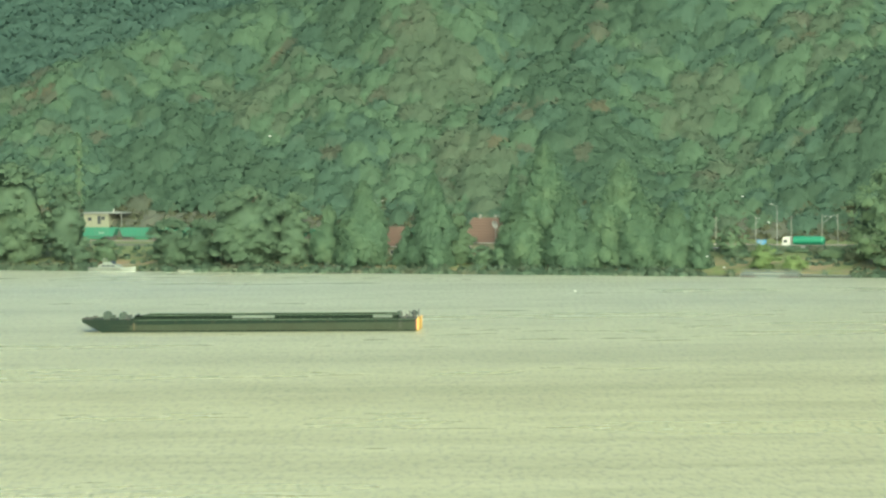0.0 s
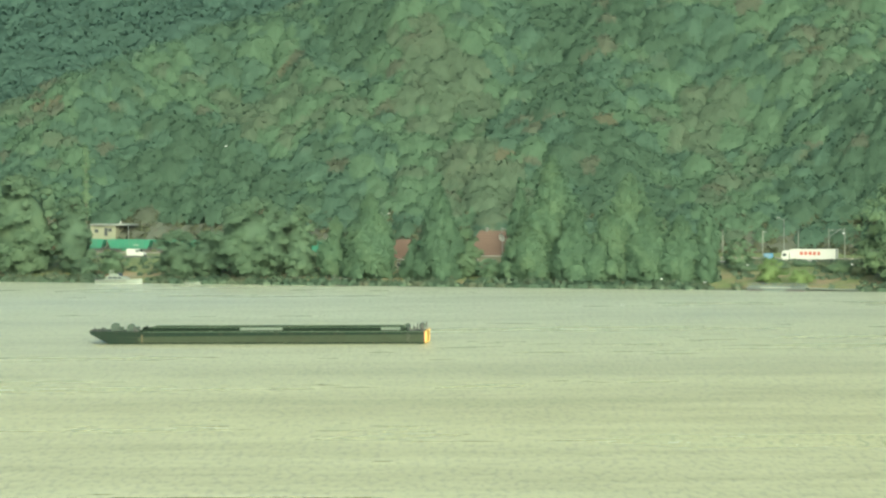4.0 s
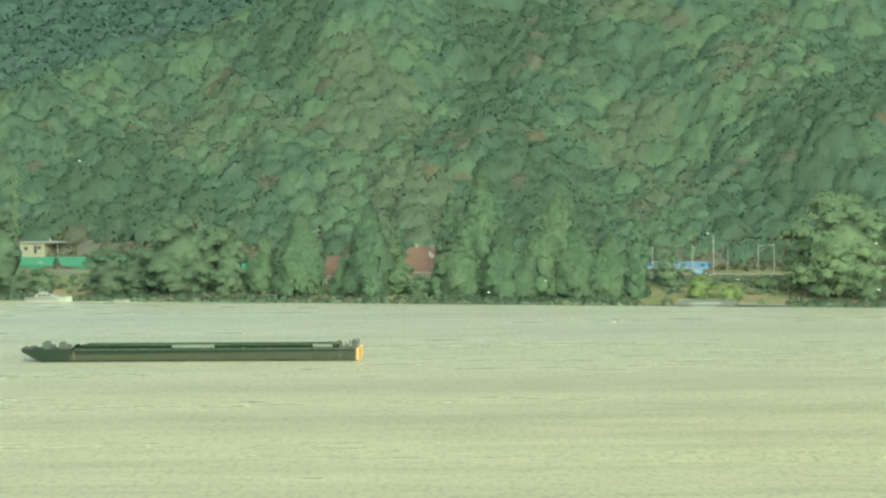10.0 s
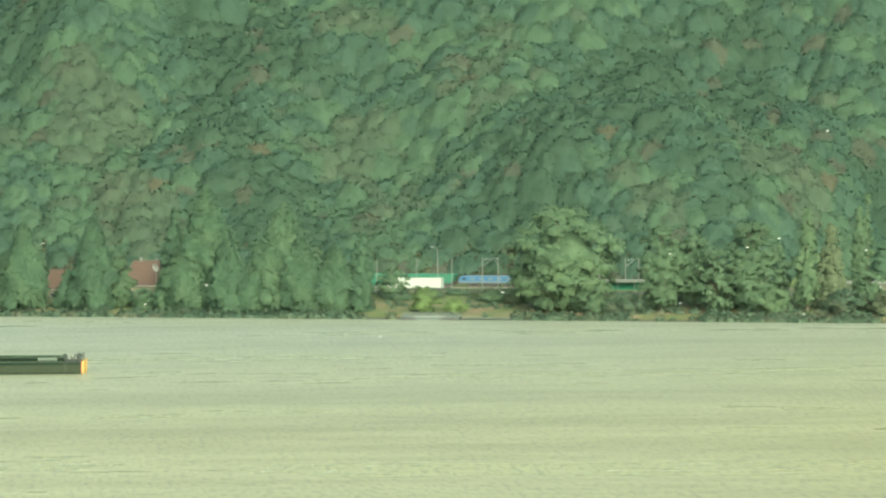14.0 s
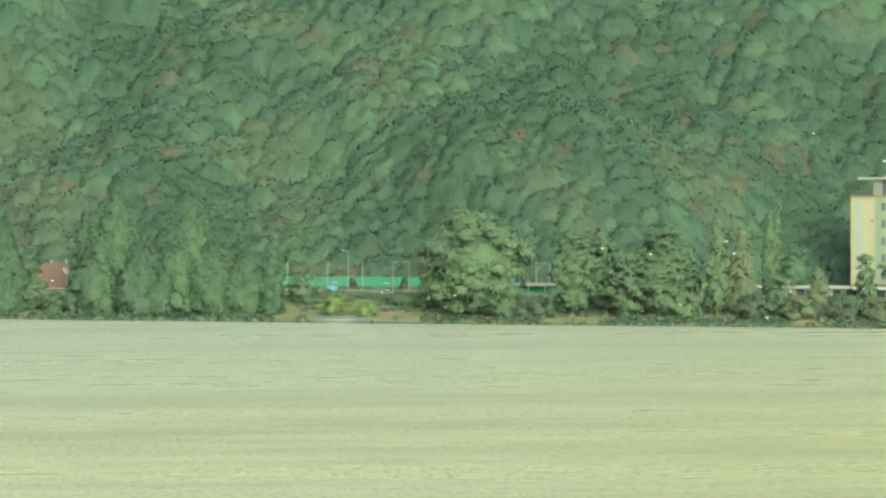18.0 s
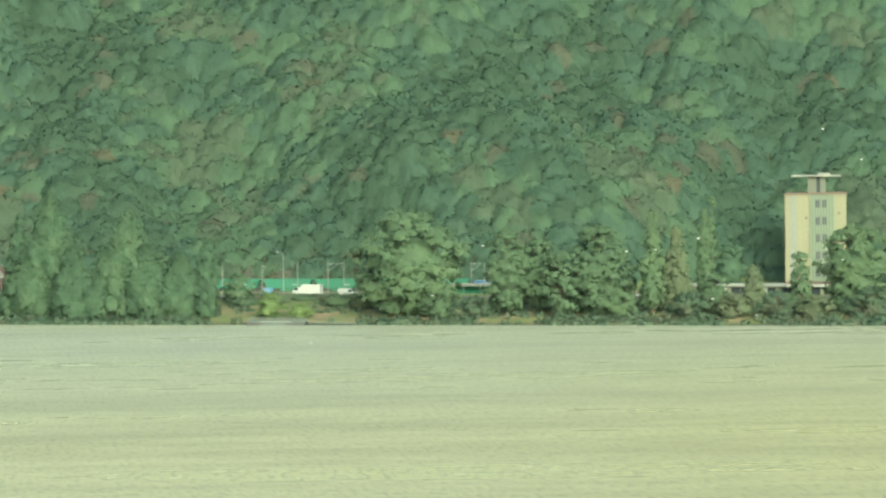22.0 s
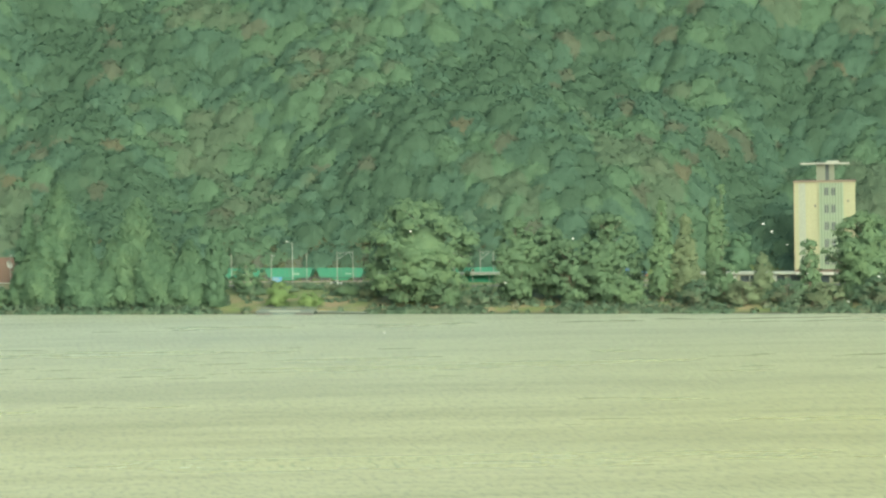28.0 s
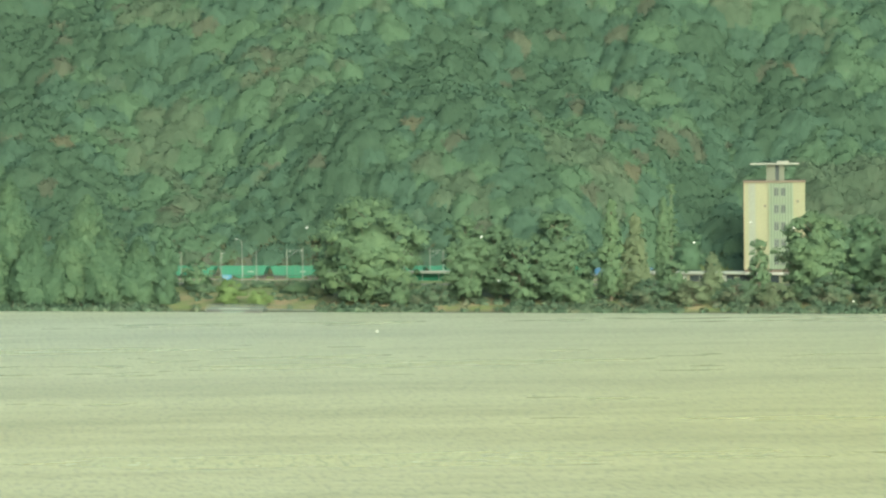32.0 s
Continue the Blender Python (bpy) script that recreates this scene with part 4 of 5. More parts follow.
def station():
    ob = thing("station_building", on_bank(183.8, 78, LEVEL), "long low station building with a white roof edge and glazed front", "building")
    long = 96.0
    part("wall", Shape().box(0.6, long - 0.6, 1.2, 8, -0.3, 2.2), PLASTER, ob)
    part("roof", Shape().box(0, long, 0, 9, 2.2, 2.95), ROOF_GREY, ob)
    part("fascia", Shape().box(-0.2, long + 0.2, -0.25, -0.004, 2.35, 2.98), FASCIA, ob, "white roof edge")
    for i in range(20):
        x = 1.2 + i * 4.7
        if 42 < x < 59:
            continue
        win = part("window", Shape().box(x, x + 3.6, 1.1, 1.196, 0.2, 1.9), DARK, ob)
        for k in range(3):
            part("pane", Shape().box(x + 0.1 + k * 1.17, x + 1.15 + k * 1.17, 1.04, 1.096, 0.3, 1.8), GLASS if (i * 3 + k) % 7 else WHITE, win)
    for i in range(25):
        part("column", Shape().box(0.3 + i * 3.9, 0.55 + i * 3.9, 0.05, 0.3, -0.3, 2.15), TOWER_PALE, ob)
    hall = thing("entrance_hall", on_bank(234.5, 73.5, LEVEL), "beige station entrance with a flat brown overhanging roof", "building")
    part("wall", Shape().box(-5.5, 5.5, 0.8, 4.2, -0.3, 2.3), PLASTER, hall)
    part("roof", Shape().box(-8.5, 8.5, -0.6, 4.3, 3.1, 3.7), ROOF_BROWN, hall)
    part("fascia", Shape().box(-8.2, 8.2, -0.3, 4.2, 2.3, 3.096), WHITE, hall)
    part("door", Shape().box(-1.2, 1.2, 0.7, 0.796, -0.2, 2.1), GLASS, hall)


station()


def platform_canopy(s0, s1):
    ob = thing("platform_canopy", on_bank(s0, 83, LEVEL), "long pale platform canopy on slim posts beside the railway", "canopy")
    w = s1 - s0
    part("roof", Shape().prism([(0, 2.3), (w, 2.3), (w, 2.95), (0, 2.95)], 0, 4.2), ROOF_GREY, ob)
    part("fascia", Shape().box(0, w, -0.1, -0.004, 2.2, 3.0), TOWER_PALE, ob)
    part("back_wall", Shape().box(1, w - 1, 3.6, 3.8, 0, 2.3), GREEN_DEEP, ob, "dark green back wall")
    x = 1.0
    while x < w:
        part("post", Shape().tube((x, 0.6, -0.3), (x, 0.6, 2.3), 0.09), GALVANISED, ob)
        x += 5.0


platform_canopy(96, 152)


# ---- houses and huts ----
def house(s, n, wide, deep, wall_top, ridge, label, dish=False):
    g = land(s, n)
    ob = thing("house", on_bank(s, n, g), label, "house")
    h, r = wall_top - g, ridge - g
    part("wall", Shape().box(-wide / 2, wide / 2, 0, deep, -0.6, h), PLASTER, ob)
    roof = Shape()
    o = 0.6
    a, b = wide / 2 + o, wide / 2 - 2.2
    v = [(-a, -o, h), (a, -o, h), (a, deep + o, h), (-a, deep + o, h), (-b, deep / 2, r), (b, deep / 2, r)]
    roof.add(v, [(0, 1, 5, 4), (1, 2, 5), (2, 3, 4, 5), (3, 0, 4), (3, 2, 1, 0)])
    roof_ob = part("roof", roof, TILE_RED, ob, "hipped roof of dull red tiles")
    rows = 9
    for i in range(rows):
        k = (i + 0.5) / rows
        y, z = -o + (deep / 2 + o) * k, h + (r - h) * k
        w = a + (b - a) * k
        part("tile_course", Shape().box(-w, w, y - 0.1, y + 0.18, z - 0.02, z + 0.09), TILE_RED, roof_ob)
    part("gutter", Shape().tube((-a, -o - 0.08, h - 0.05), (a, -o - 0.08, h - 0.05), 0.12), WHITE, ob, "white gutter")
    for x in (-wide * 0.28, wide * 0.18):
        win = part("window", Shape().box(x - 0.8, x + 0.8, -0.06, -0.004, h - 2.3, h - 0.9), WHITE, ob)
        part("pane", Shape().box(x - 0.68, x - 0.05, -0.1, -0.064, h - 2.2, h - 1.0).box(x + 0.05, x + 0.68, -0.1, -0.064, h - 2.2, h - 1.0), GLASS, win)
    part("chimney", Shape().box(-b * 0.5, -b * 0.5 + 0.7, deep / 2 - 0.3, deep / 2 + 0.4, r - 1.0, r + 0.9), CONCRETE, roof_ob)
    return ob


house(-3.6, 36, 12.5, 10, 7.6, 14.8, "house with a hipped red tile roof among the trees")
house(-31, 30, 14, 9, 6.6, 12.2, "low house with a red tile roof among the trees")


def satellite_dish():
    ob = thing("satellite_dish", on_bank(2.5, 33, 0), "large white satellite dish on a pole beside the red roof", "satellite dish")
    part("pole", Shape().tube((0, 0.5, 3.5), (0, 0.5, 13.4), 0.09), GALVANISED, ob)
    bowl = Shape().lathe((0, 0, 0), [(0.05, 0.35), (0.5, 0.28), (0.9, 0.14), (1.15, -0.06), (1.2, -0.06), (0.95, 0.2), (0.5, 0.36), (0.05, 0.44)], 16, "y")
    b = part("bowl", bowl, WHITE, ob)
    b.matrix_local = pose(0, 0.1, 13.0, 18, 0, -25)
    part("feed_arm", Shape().tube((0, 0.2, -0.9), (0, -1.0, 0), 0.03).tube((0, -1.0, 0), (0, -1.15, 0.06), 0.09), GALVANISED, b)
    part("aerial", Shape().tube((0, 0.5, 13.4), (0, 0.5, 15.0), 0.04).tube((-0.5, 0.5, 14.8), (0.5, 0.5, 14.8), 0.025), GALVANISED, ob)


satellite_dish()


def yellow_hut():
    ob = thing("hut", on_bank(-164.3, 108.5, LEVEL), "small cream building with a flat roof and dark windows", "building")
    part("wall", Shape().box(-4.4, 4.4, 0, 6, -0.5, 7.9), PLASTER, ob)
    part("roof", Shape().box(-4.8, 9.4, -0.8, 6.4, 7.904, 8.3), ROOF_GREY, ob, "flat roof that reaches past the wall")
    part("roof_post", Shape().tube((8.9, 0, -0.5), (8.9, 0, 7.9), 0.1), GALVANISED, ob)
    for x, w, z0, z1 in ((-2.3, 1.3, 5.6, 6.7), (1.0, 1.1, 4.6, 7.2), (2.4, 1.3, 5.9, 7.0)):
        win = part("window", Shape().box(x - w / 2, x + w / 2, -0.07, -0.004, z0, z1), DARK, ob)
        part("pane", Shape().box(x - w / 2 + 0.1, x + w / 2 - 0.1, -0.1, -0.074, z0 + 0.1, z1 - 0.1), GLASS, win)
    part("chimney_pipe", Shape().tube((5.2, 2, 8.3), (5.2, 2, 9.4), 0.15), WHITE, ob)


yellow_hut()


# ---- on the water's edge ----
def motor_boat():
    ob = thing("motor_boat", on_bank(-103.3, -3.0, 0), "white cabin cruiser moored at the bank", "boat")
    hull = Shape()
    stations = [(-7.2, 1.7, 1.15), (-4, 1.95, 1.15), (0, 2.0, 1.2), (3.5, 1.75, 1.35), (6.0, 1.0, 1.55), (7.4, 0.06, 1.7)]
    for x, w, z in stations:
        hull.v += [(x, -w, z), (x, -w * 0.85, -0.3), (x, w * 0.85, -0.3), (x, w, z)]
    for i in range(len(stations) - 1):
        for j in range(4):
            hull.f.append((i * 4 + j, i * 4 + (j + 1) % 4, i * 4 + 4 + (j + 1) % 4, i * 4 + 4 + j))
    hull.f += [(3, 2, 1, 0), (20, 21, 22, 23)]
    part("hull", hull, BOAT_WHITE, ob)
    part("rubbing_strip", Shape().box(-7.1, 3.5, -2.06, -1.96, 0.85, 0.98), DARK, ob)
    cabin = part("cabin", Shape().prism([(-4.2, 1.2), (3.2, 1.3), (1.6, 2.3), (-3.6, 2.35)], -1.45, 1.45), BOAT_WHITE, ob)
    for x in (-2.9, -1.4, 0.1):
        part("cabin_window", Shape().box(x, x + 1.2, -1.48, -1.454, 1.6, 2.1), GLASS, cabin)
    bridge = part("flybridge", Shape().prism([(-3.0, 2.354), (0.6, 2.32), (0.1, 2.9), (-2.8, 2.9)], -1.1, 1.1), BOAT_WHITE, ob)
    part("windscreen", Shape().prism([(0.5, 2.4), (0.62, 2.4), (0.0, 3.2), (-0.12, 3.2)], -1.0, 1.0), GLASS, bridge)
    part("radar_arch", Shape().box(-2.6, -2.3, -1.1, -0.95, 2.9, 3.9).box(-2.6, -2.3, 0.95, 1.1, 2.9, 3.9).box(-2.8, -2.1, -1.15, 1.15, 3.9, 4.05), BOAT_WHITE, ob)
    part("bow_rail", Shape().tube((2.5, -1.5, 2.1), (7.2, 0, 2.4), 0.03).tube((2.5, 1.5, 2.1), (7.2, 0, 2.4), 0.03).tube((5, -1.1, 1.4), (5, -0.8, 2.25), 0.03), GALVANISED, ob)
    part("outboard_engine", Shape().box(-7.75, -7.25, -0.35, 0.35, 0.2, 1.5), DARK, ob)
    ob.scale = (1, 1, 0.95)


motor_boat()


def rowing_boat(s, n, label):
    z = max(0.0, land(s, n))
    ob = thing("small_boat", on_bank(s, n, z, 8), label, "boat")
    hull = Shape()
    st = [(-2.4, 0.65), (-1.0, 0.85), (0.6, 0.8), (1.8, 0.5), (2.6, 0.05)]
    for x, w in st:
        hull.v += [(x, -w, 0.62), (x, -w * 0.6, 0), (x, w * 0.6, 0), (x, w, 0.62)]
    for i in range(len(st) - 1):
        for j in range(3):
            hull.f.append((i * 4 + j, i * 4 + j + 1, i * 4 + 5 + j, i * 4 + 4 + j))
    hull.f += [(0, 1, 2, 3), (16, 17, 18, 19)]
    part("hull", hull, BOAT_WHITE, ob)
    for x in (-1.4, 0.4):
        part("seat", Shape().box(x, x + 0.35, -0.66, 0.66, 0.42, 0.48), BOAT_WHITE, ob)


rowing_boat(-80.5, -1.2, "small white rowing boat moored beside the cruiser")
rowing_boat(-37, 5.5, "small white rowing boat drawn up under the trees")


def landing_stage():
    ob = thing("landing_stage", on_bank(99.5, -2.2, 0), "grey steel landing stage with a railing on a floating hull", "landing stage")
    part("pontoon", Shape().prism([(-8.6, 0.9), (-8.2, -0.3), (8.2, -0.3), (8.6, 0.9)], -1.6, 1.4), STAGE_GREY, ob, "grey floating hull")
    part("deck", Shape().box(-8.7, 8.7, -1.75, 1.5, 0.904, 1.06), STAGE_GREY, ob)
    part("deck_edge", Shape().box(-4.6, 4.4, -1.82, -1.754, 0.9, 1.12), FASCIA, ob, "pale worn deck edge")
    for x0, x1 in ((-8.2, -3.9), (3.0, 8.4)):
        part("fender_beam", Shape().box(x0, x1, -1.85, -1.604, 0.1, 0.6), DARK, ob, "dark rubbing beam")
    for y in (-1.5, 1.3):
        rail = part("railing", Shape().box(-8.3, 8.3, y - 0.05, y + 0.05, 2.02, 2.12).box(-8.3, 8.3, y - 0.03, y + 0.03, 1.5, 1.56), STAGE_GREY, ob)
        for i in range(12):
            part("rail_post", Shape().box(-8.25 + i * 1.49, -8.15 + i * 1.49, y - 0.05, y + 0.05, 1.064, 2.02), STAGE_GREY, rail)
        for i in range(11):
            part("rail_panel", Shape().box(-8.1 + i * 1.49, -6.8 + i * 1.49, y - 0.015, y + 0.015, 1.2, 1.46), STAGE_GREY, rail)
    ramp_ob = part("gangway", Shape().prism([(8.8, 0.7), (23, 0.5), (23, 0.75), (8.8, 1.0)], -0.5, 0.9), STAGE_GREY, ob, "low grey walkway along the shore")
    part("handrail", Shape().tube((8.8, 0.85, 1.9), (23, 0.85, 1.6), 0.04), STAGE_GREY, ramp_ob)


landing_stage()

# ---- the barge ----
def barge():
    ob = thing("cargo_barge", pose(-43.5, 1194, 0, 0, 0, -4.4), "long dark green river barge with an open hold and yellow stern", "barge")
    half, wide = 38.2, 5.5
    side = [(-half, 2.95), (-half, 2.35), (-half + 4.6, -0.05), (-half + 6.5, -0.9), (half - 0.2, -0.9), (half - 0.2, 2.7), (-half + 14, 2.7), (-half + 6, 2.8)]
    part("hull", Shape().prism(side, -wide, wide), HULL_OLIVE, ob, "olive hull streaked with rust")
    for y in (-wide - 0.09, wide + 0.004):
        part("sheer_strake", Shape().prism([(-half + 2.0, 1.65), (half - 0.2, 2.15), (half - 0.2, 2.74), (-half + 14, 2.74), (-half, 2.98), (-half, 2.4)], y, y + 0.086), HULL_TEAL, ob, "dark teal upper hull band")
        for z in (0.75, 1.5):
            part("rubbing_bar", Shape().box(-half + 6, half - 0.3, y - 0.05 if y < 0 else y + 0.09, y if y < 0 else y + 0.14, z, z + 0.1), HULL_OLIVE, ob)
        # dark strip stands in for the hull's contact shadow on the water
        part("boot_top", Shape().box(-half + 5.4, half - 0.25, y - 0.02 if y < 0 else y + 0.06, y + 0.03 if y < 0 else y + 0.11, -0.3, 0.35), HOLD_DARK, ob, "dark band added for the shadow at the waterline")
        part("deck_edge", Shape().box(-half + 12, half - 0.25, y - 0.03 if y < 0 else y - 0.2, y + 0.32 if y < 0 else y + 0.12, 2.744, 2.84), RIM_GREEN, ob, "worn paler deck edge")
    part("stern_line", Shape().box(half - 0.42, half - 0.26, -wide - 0.12, -wide - 0.094, 0.5, 2.7), RED_PAINT, ob, "red painted line beside the stern")
    part("stern_plate", Shape().box(half - 0.196, half + 0.06, -wide, wide, 0.1, 2.9), BARGE_YELLOW, ob, "bright yellow stern plate")
    for y in (-4.2, 4.2):
        part("push_knee", Shape().box(half + 0.064, half + 0.2, y - 0.4, y + 0.4, 0.2, 3.3), BARGE_YELLOW, ob)
    # open hold: coamings round it, a dark floor in it
    x0, x1, y1 = -27.4, 33.6, 4.6
    for y, name in ((-y1, "near"), (y1 - 0.12, "far")):
        c = part("coaming", Shape().prism([(x0 + (0 if y < 0 else 0.5), 2.704), (x1, 2.704), (x1, 3.75), (x0 + 3.2, 3.75), (x0 + 0.8, 3.3)], y, y + 0.12), HOLD_DARK, ob, "dark steel coaming of the hold")
        part("coaming_rim", Shape().box(x0 + 3.2, x1, y - 0.1, y + 0.22, 3.754, 3.86), RIM_GREEN, c, "paler worn rim")
        for i in range(24):
            part("stiffener", Shape().box(x0 + 3 + i * 2.4, x0 + 3.12 + i * 2.4, y - 0.16 if y < 0 else y + 0.124, y - 0.004 if y < 0 else y + 0.28, 2.704, 3.7), HOLD_DARK, c)
    for x in (x0 + 1.0, x1):
        part("end_coaming", Shape().box(x, x + 0.12, -y1 + 0.124, y1 - 0.124, 2.704, 3.75), HOLD_DARK, ob)
    part("hold_floor", Shape().box(x0 + 1.2, x1 - 0.1, -y1 + 0.13, y1 - 0.13, 2.72, 2.78), HOLD_DARK, ob)
    for x, w in ((-4.0, 9.6), (28.0, 4.4)):
        part("hatch_board", Shape().box(x, x + w, -y1 - 0.32, -y1 - 0.17, 3.1, 3.7), DECK_PALE, ob, "pale board against the coaming")
    for x in (-11.0, -1.5, 3.0, 12.0, 18.0):
        part("deck_fitting", Shape().box(x, x + 0.5, -5.2, -4.95, 2.704, 2.95).tube((x + 0.25, -5.1, 2.95), (x + 0.25, -5.1, 3.15), 0.1), WINCH_GREY, ob)
    # bow gear
    for x, r in ((-33.0, 0.95), (-29.4, 0.85)):
        w = part("winch", Shape().lathe((x, -1.2, 2.8 + r), [(0.25, -1.1), (r, -1.1), (r, -0.95), (r * 0.62, -0.9), (r * 0.62, 0.9), (r, 0.95), (r, 1.1), (0.25, 1.1)], 14, "y"), WINCH_GREY, ob, "large grey deck winch")
        for y in (-2.6, 0.1):
            part("winch_stand", Shape().prism([(x - 1.0, 2.75), (x + 1.0, 2.75), (x + 0.3, 2.9 + r), (x - 0.3, 2.9 + r)], y, y + 0.18), WINCH_GREY, w)
        part("motor_box", Shape().box(x + 0.5, x + 1.6, 0.5, 1.5, 2.75, 3.7), WINCH_GREY, w)
    part("bow_fender", Shape().tube((-half - 0.15, -2.6, 2.75), (-half - 0.15, 2.6, 2.75), 0.42, 0.42, 10), RUBBER, ob)
    for x, y in ((-36.6, -4.6), (-36.6, 4.6), (-27.9, -5.0), (35.2, -4.8), (35.2, 4.8), (37.2, -2.0)):
        b = part("bollard", Shape().tube((x - 0.3, y, 2.7), (x - 0.3, y, 3.4), 0.16).tube((x + 0.3, y, 2.7), (x + 0.3, y, 3.4), 0.16), DARK, ob)
        part("bollard_bar", Shape().tube((x - 0.5, y, 3.2), (x + 0.5, y, 3.2), 0.07), DARK, b)
    # stern gear
    for x, y in ((32.2, -2.5), (35.3, 1.5)):
        part("capstan", Shape().lathe((x + 1.6, y, 3.75), [(0.25, -0.5), (0.75, -0.5), (0.75, -0.38), (0.45, -0.34), (0.45, 0.34), (0.75, 0.38), (0.75, 0.5), (0.25, 0.5)], 14, "y"), WINCH_GREY, ob, "stern winch drum")
    for x, y, z in ((36.3, -4.4, 4.4), (36.9, -1.6, 4.2), (37.4, -3.2, 4.5), (37.8, 2.2, 4.4)):
        part("mooring_post", Shape().tube((x, y, 2.7), (x, y, z), 0.14, 0.12).lathe((x, y, z), [(0.12, 0), (0.22, 0.05), (0.22, 0.14), (0.1, 0.2)], 8), DARK, ob)
    for x, y, z in ((-37.4, -3.8, 3.9), (-36.2, -4.7, 3.7), (-28.2, -4.9, 4.0), (-27.0, -4.4, 4.2), (34.4, -4.7, 4.7), (35.4, -4.2, 4.3)):
        part("rail_post", Shape().tube((x, y, 2.7), (x, y, z), 0.09, 0.07, 6).tube((x, y, z - 0.2), (x + 0.7, y, 2.75), 0.05, 0.05, 5), DARK, ob)
    part("draught_mark", Shape().box(-26.5, -26.2, -wide - 0.15, -wide - 0.096, 0.3, 2.2), RUST, ob, "rusty worn draught mark")
    for y in (-wide - 0.06, wide + 0.004):
        part("bow_plating", Shape().prism([(-half + 0.05, 2.3), (-half + 4.65, -0.05), (-half + 6.5, -0.85), (-27.4, -0.85), (-27.4, 1.78), (-half + 2.0, 1.62)], y, y + 0.056), HULL_TEAL, ob, "dark raked bow plating")
    part("bow_rake", Shape().add([(-half - 0.03, -wide, 2.35), (-half - 0.03, wide, 2.35), (-half + 4.57, wide, -0.1), (-half + 4.57, -wide, -0.1)], [(3, 2, 1, 0)]), HULL_TEAL, ob)
    part("ladder", Shape().box(34.0, 34.06, -wide - 0.16, -wide - 0.1, 0.4, 2.7).box(34.4, 34.46, -wide - 0.16, -wide - 0.1, 0.4, 2.7).box(34.0, 34.46, -wide - 0.15, -wide - 0.11, 1.4, 1.46), DARK, ob)
    return ob


BARGE = barge()


# ---- the goods train ----
def wheel_mesh(r, w, mat=RUBBER, name="wheel"):
    return Shape().lathe((0, 0, 0), [(r * 0.5, -w / 2), (r * 0.95, -w / 2), (r, -w * 0.35), (r, w * 0.35), (r * 0.95, w / 2), (r * 0.5, w / 2)], 14, "y").mesh(name, mat)


RAIL_WHEEL = wheel_mesh(0.46, 0.14, STEEL)


def bogie(parent, x):
    b = part("bogie", Shape().box(x - 1.5, x + 1.5, -1.05, -0.9, 0.35, 0.8).box(x - 1.5, x + 1.5, 0.9, 1.05, 0.35, 0.8).box(x - 0.3, x + 0.3, -0.9, 0.9, 0.45, 0.75), DARK, parent)
    for dx in (-0.9, 0.9):
        for y in (-0.76, 0.76):
            w = part("wheel", RAIL_WHEEL, STEEL, b)
            w.location = (x + dx, y, 0.46)


def hopper_wagon():
    ob = thing("hopper_wagon", on_bank(0, 92, LEVEL + 0.27), "green hopper wagon with sloping ends in a goods train", "wagon", "green hopper wagons")
    body = part("hopper_body", Shape().prism([(-7.35, 3.7), (-7.3, 3.2), (-6.6, 1.5), (-6.2, 1.1), (6.2, 1.1), (6.6, 1.5), (7.3, 3.2), (7.35, 3.7)], -1.4, 1.4), GREEN_PAINT, ob)
    part("top_rim", Shape().box(-7.45, 7.45, -1.52, -1.404, 3.4, 3.85).box(-7.45, 7.45, 1.404, 1.52, 3.4, 3.85), GREEN_PAINT, body, "raised green rim")
    for i in range(9):
        x = -4.8 + i * 1.2
        part("side_rib", Shape().box(x - 0.06, x + 0.06, -1.5, -1.404, 1.3, 3.396), GREEN_PAINT, body)
    part("lettering_bar", Shape().box(1.6, 3.4, -1.43, -1.404, 2.0, 2.35), FASCIA, body, "white bar of writing")
    part("underframe", Shape().box(-7.4, 7.4, -1.2, 1.2, 0.82, 1.096), DARK, ob)
    part("chute", Shape().prism([(-3.6, 1.0), (-1.8, 0.35), (1.8, 0.35), (3.6, 1.0)], -1.1, 1.1), GREEN_DEEP, ob)
    for d in (-1, 1):
        part("end_platform", Shape().box(min(d * 5.6, d * 7.5), max(d * 5.6, d * 7.5), -1.3, 1.3, 1.1, 1.2), DARK, ob)
        part("ladder", Shape().box(d * 6.9 - 0.05, d * 6.9 + 0.05, -1.2, -1.1, 1.2, 3.4).box(d * 6.9 - 0.05, d * 6.9 + 0.05, -0.7, -0.6, 1.2, 3.4), DARK, ob)
        for y in (-0.87, 0.87):
            part("buffer", Shape().tube((d * 7.4, y, 1.0), (d * 8.08, y, 1.0), 0.12, 0.2, 10), DARK, ob)
        bogie(ob, d * 5.2)
    return ob


WAGONS = [hopper_wagon()]
for _ in range(13):
    WAGONS.append(copy_thing(WAGONS[0], on_bank(0, 92, LEVEL + 0.27)))


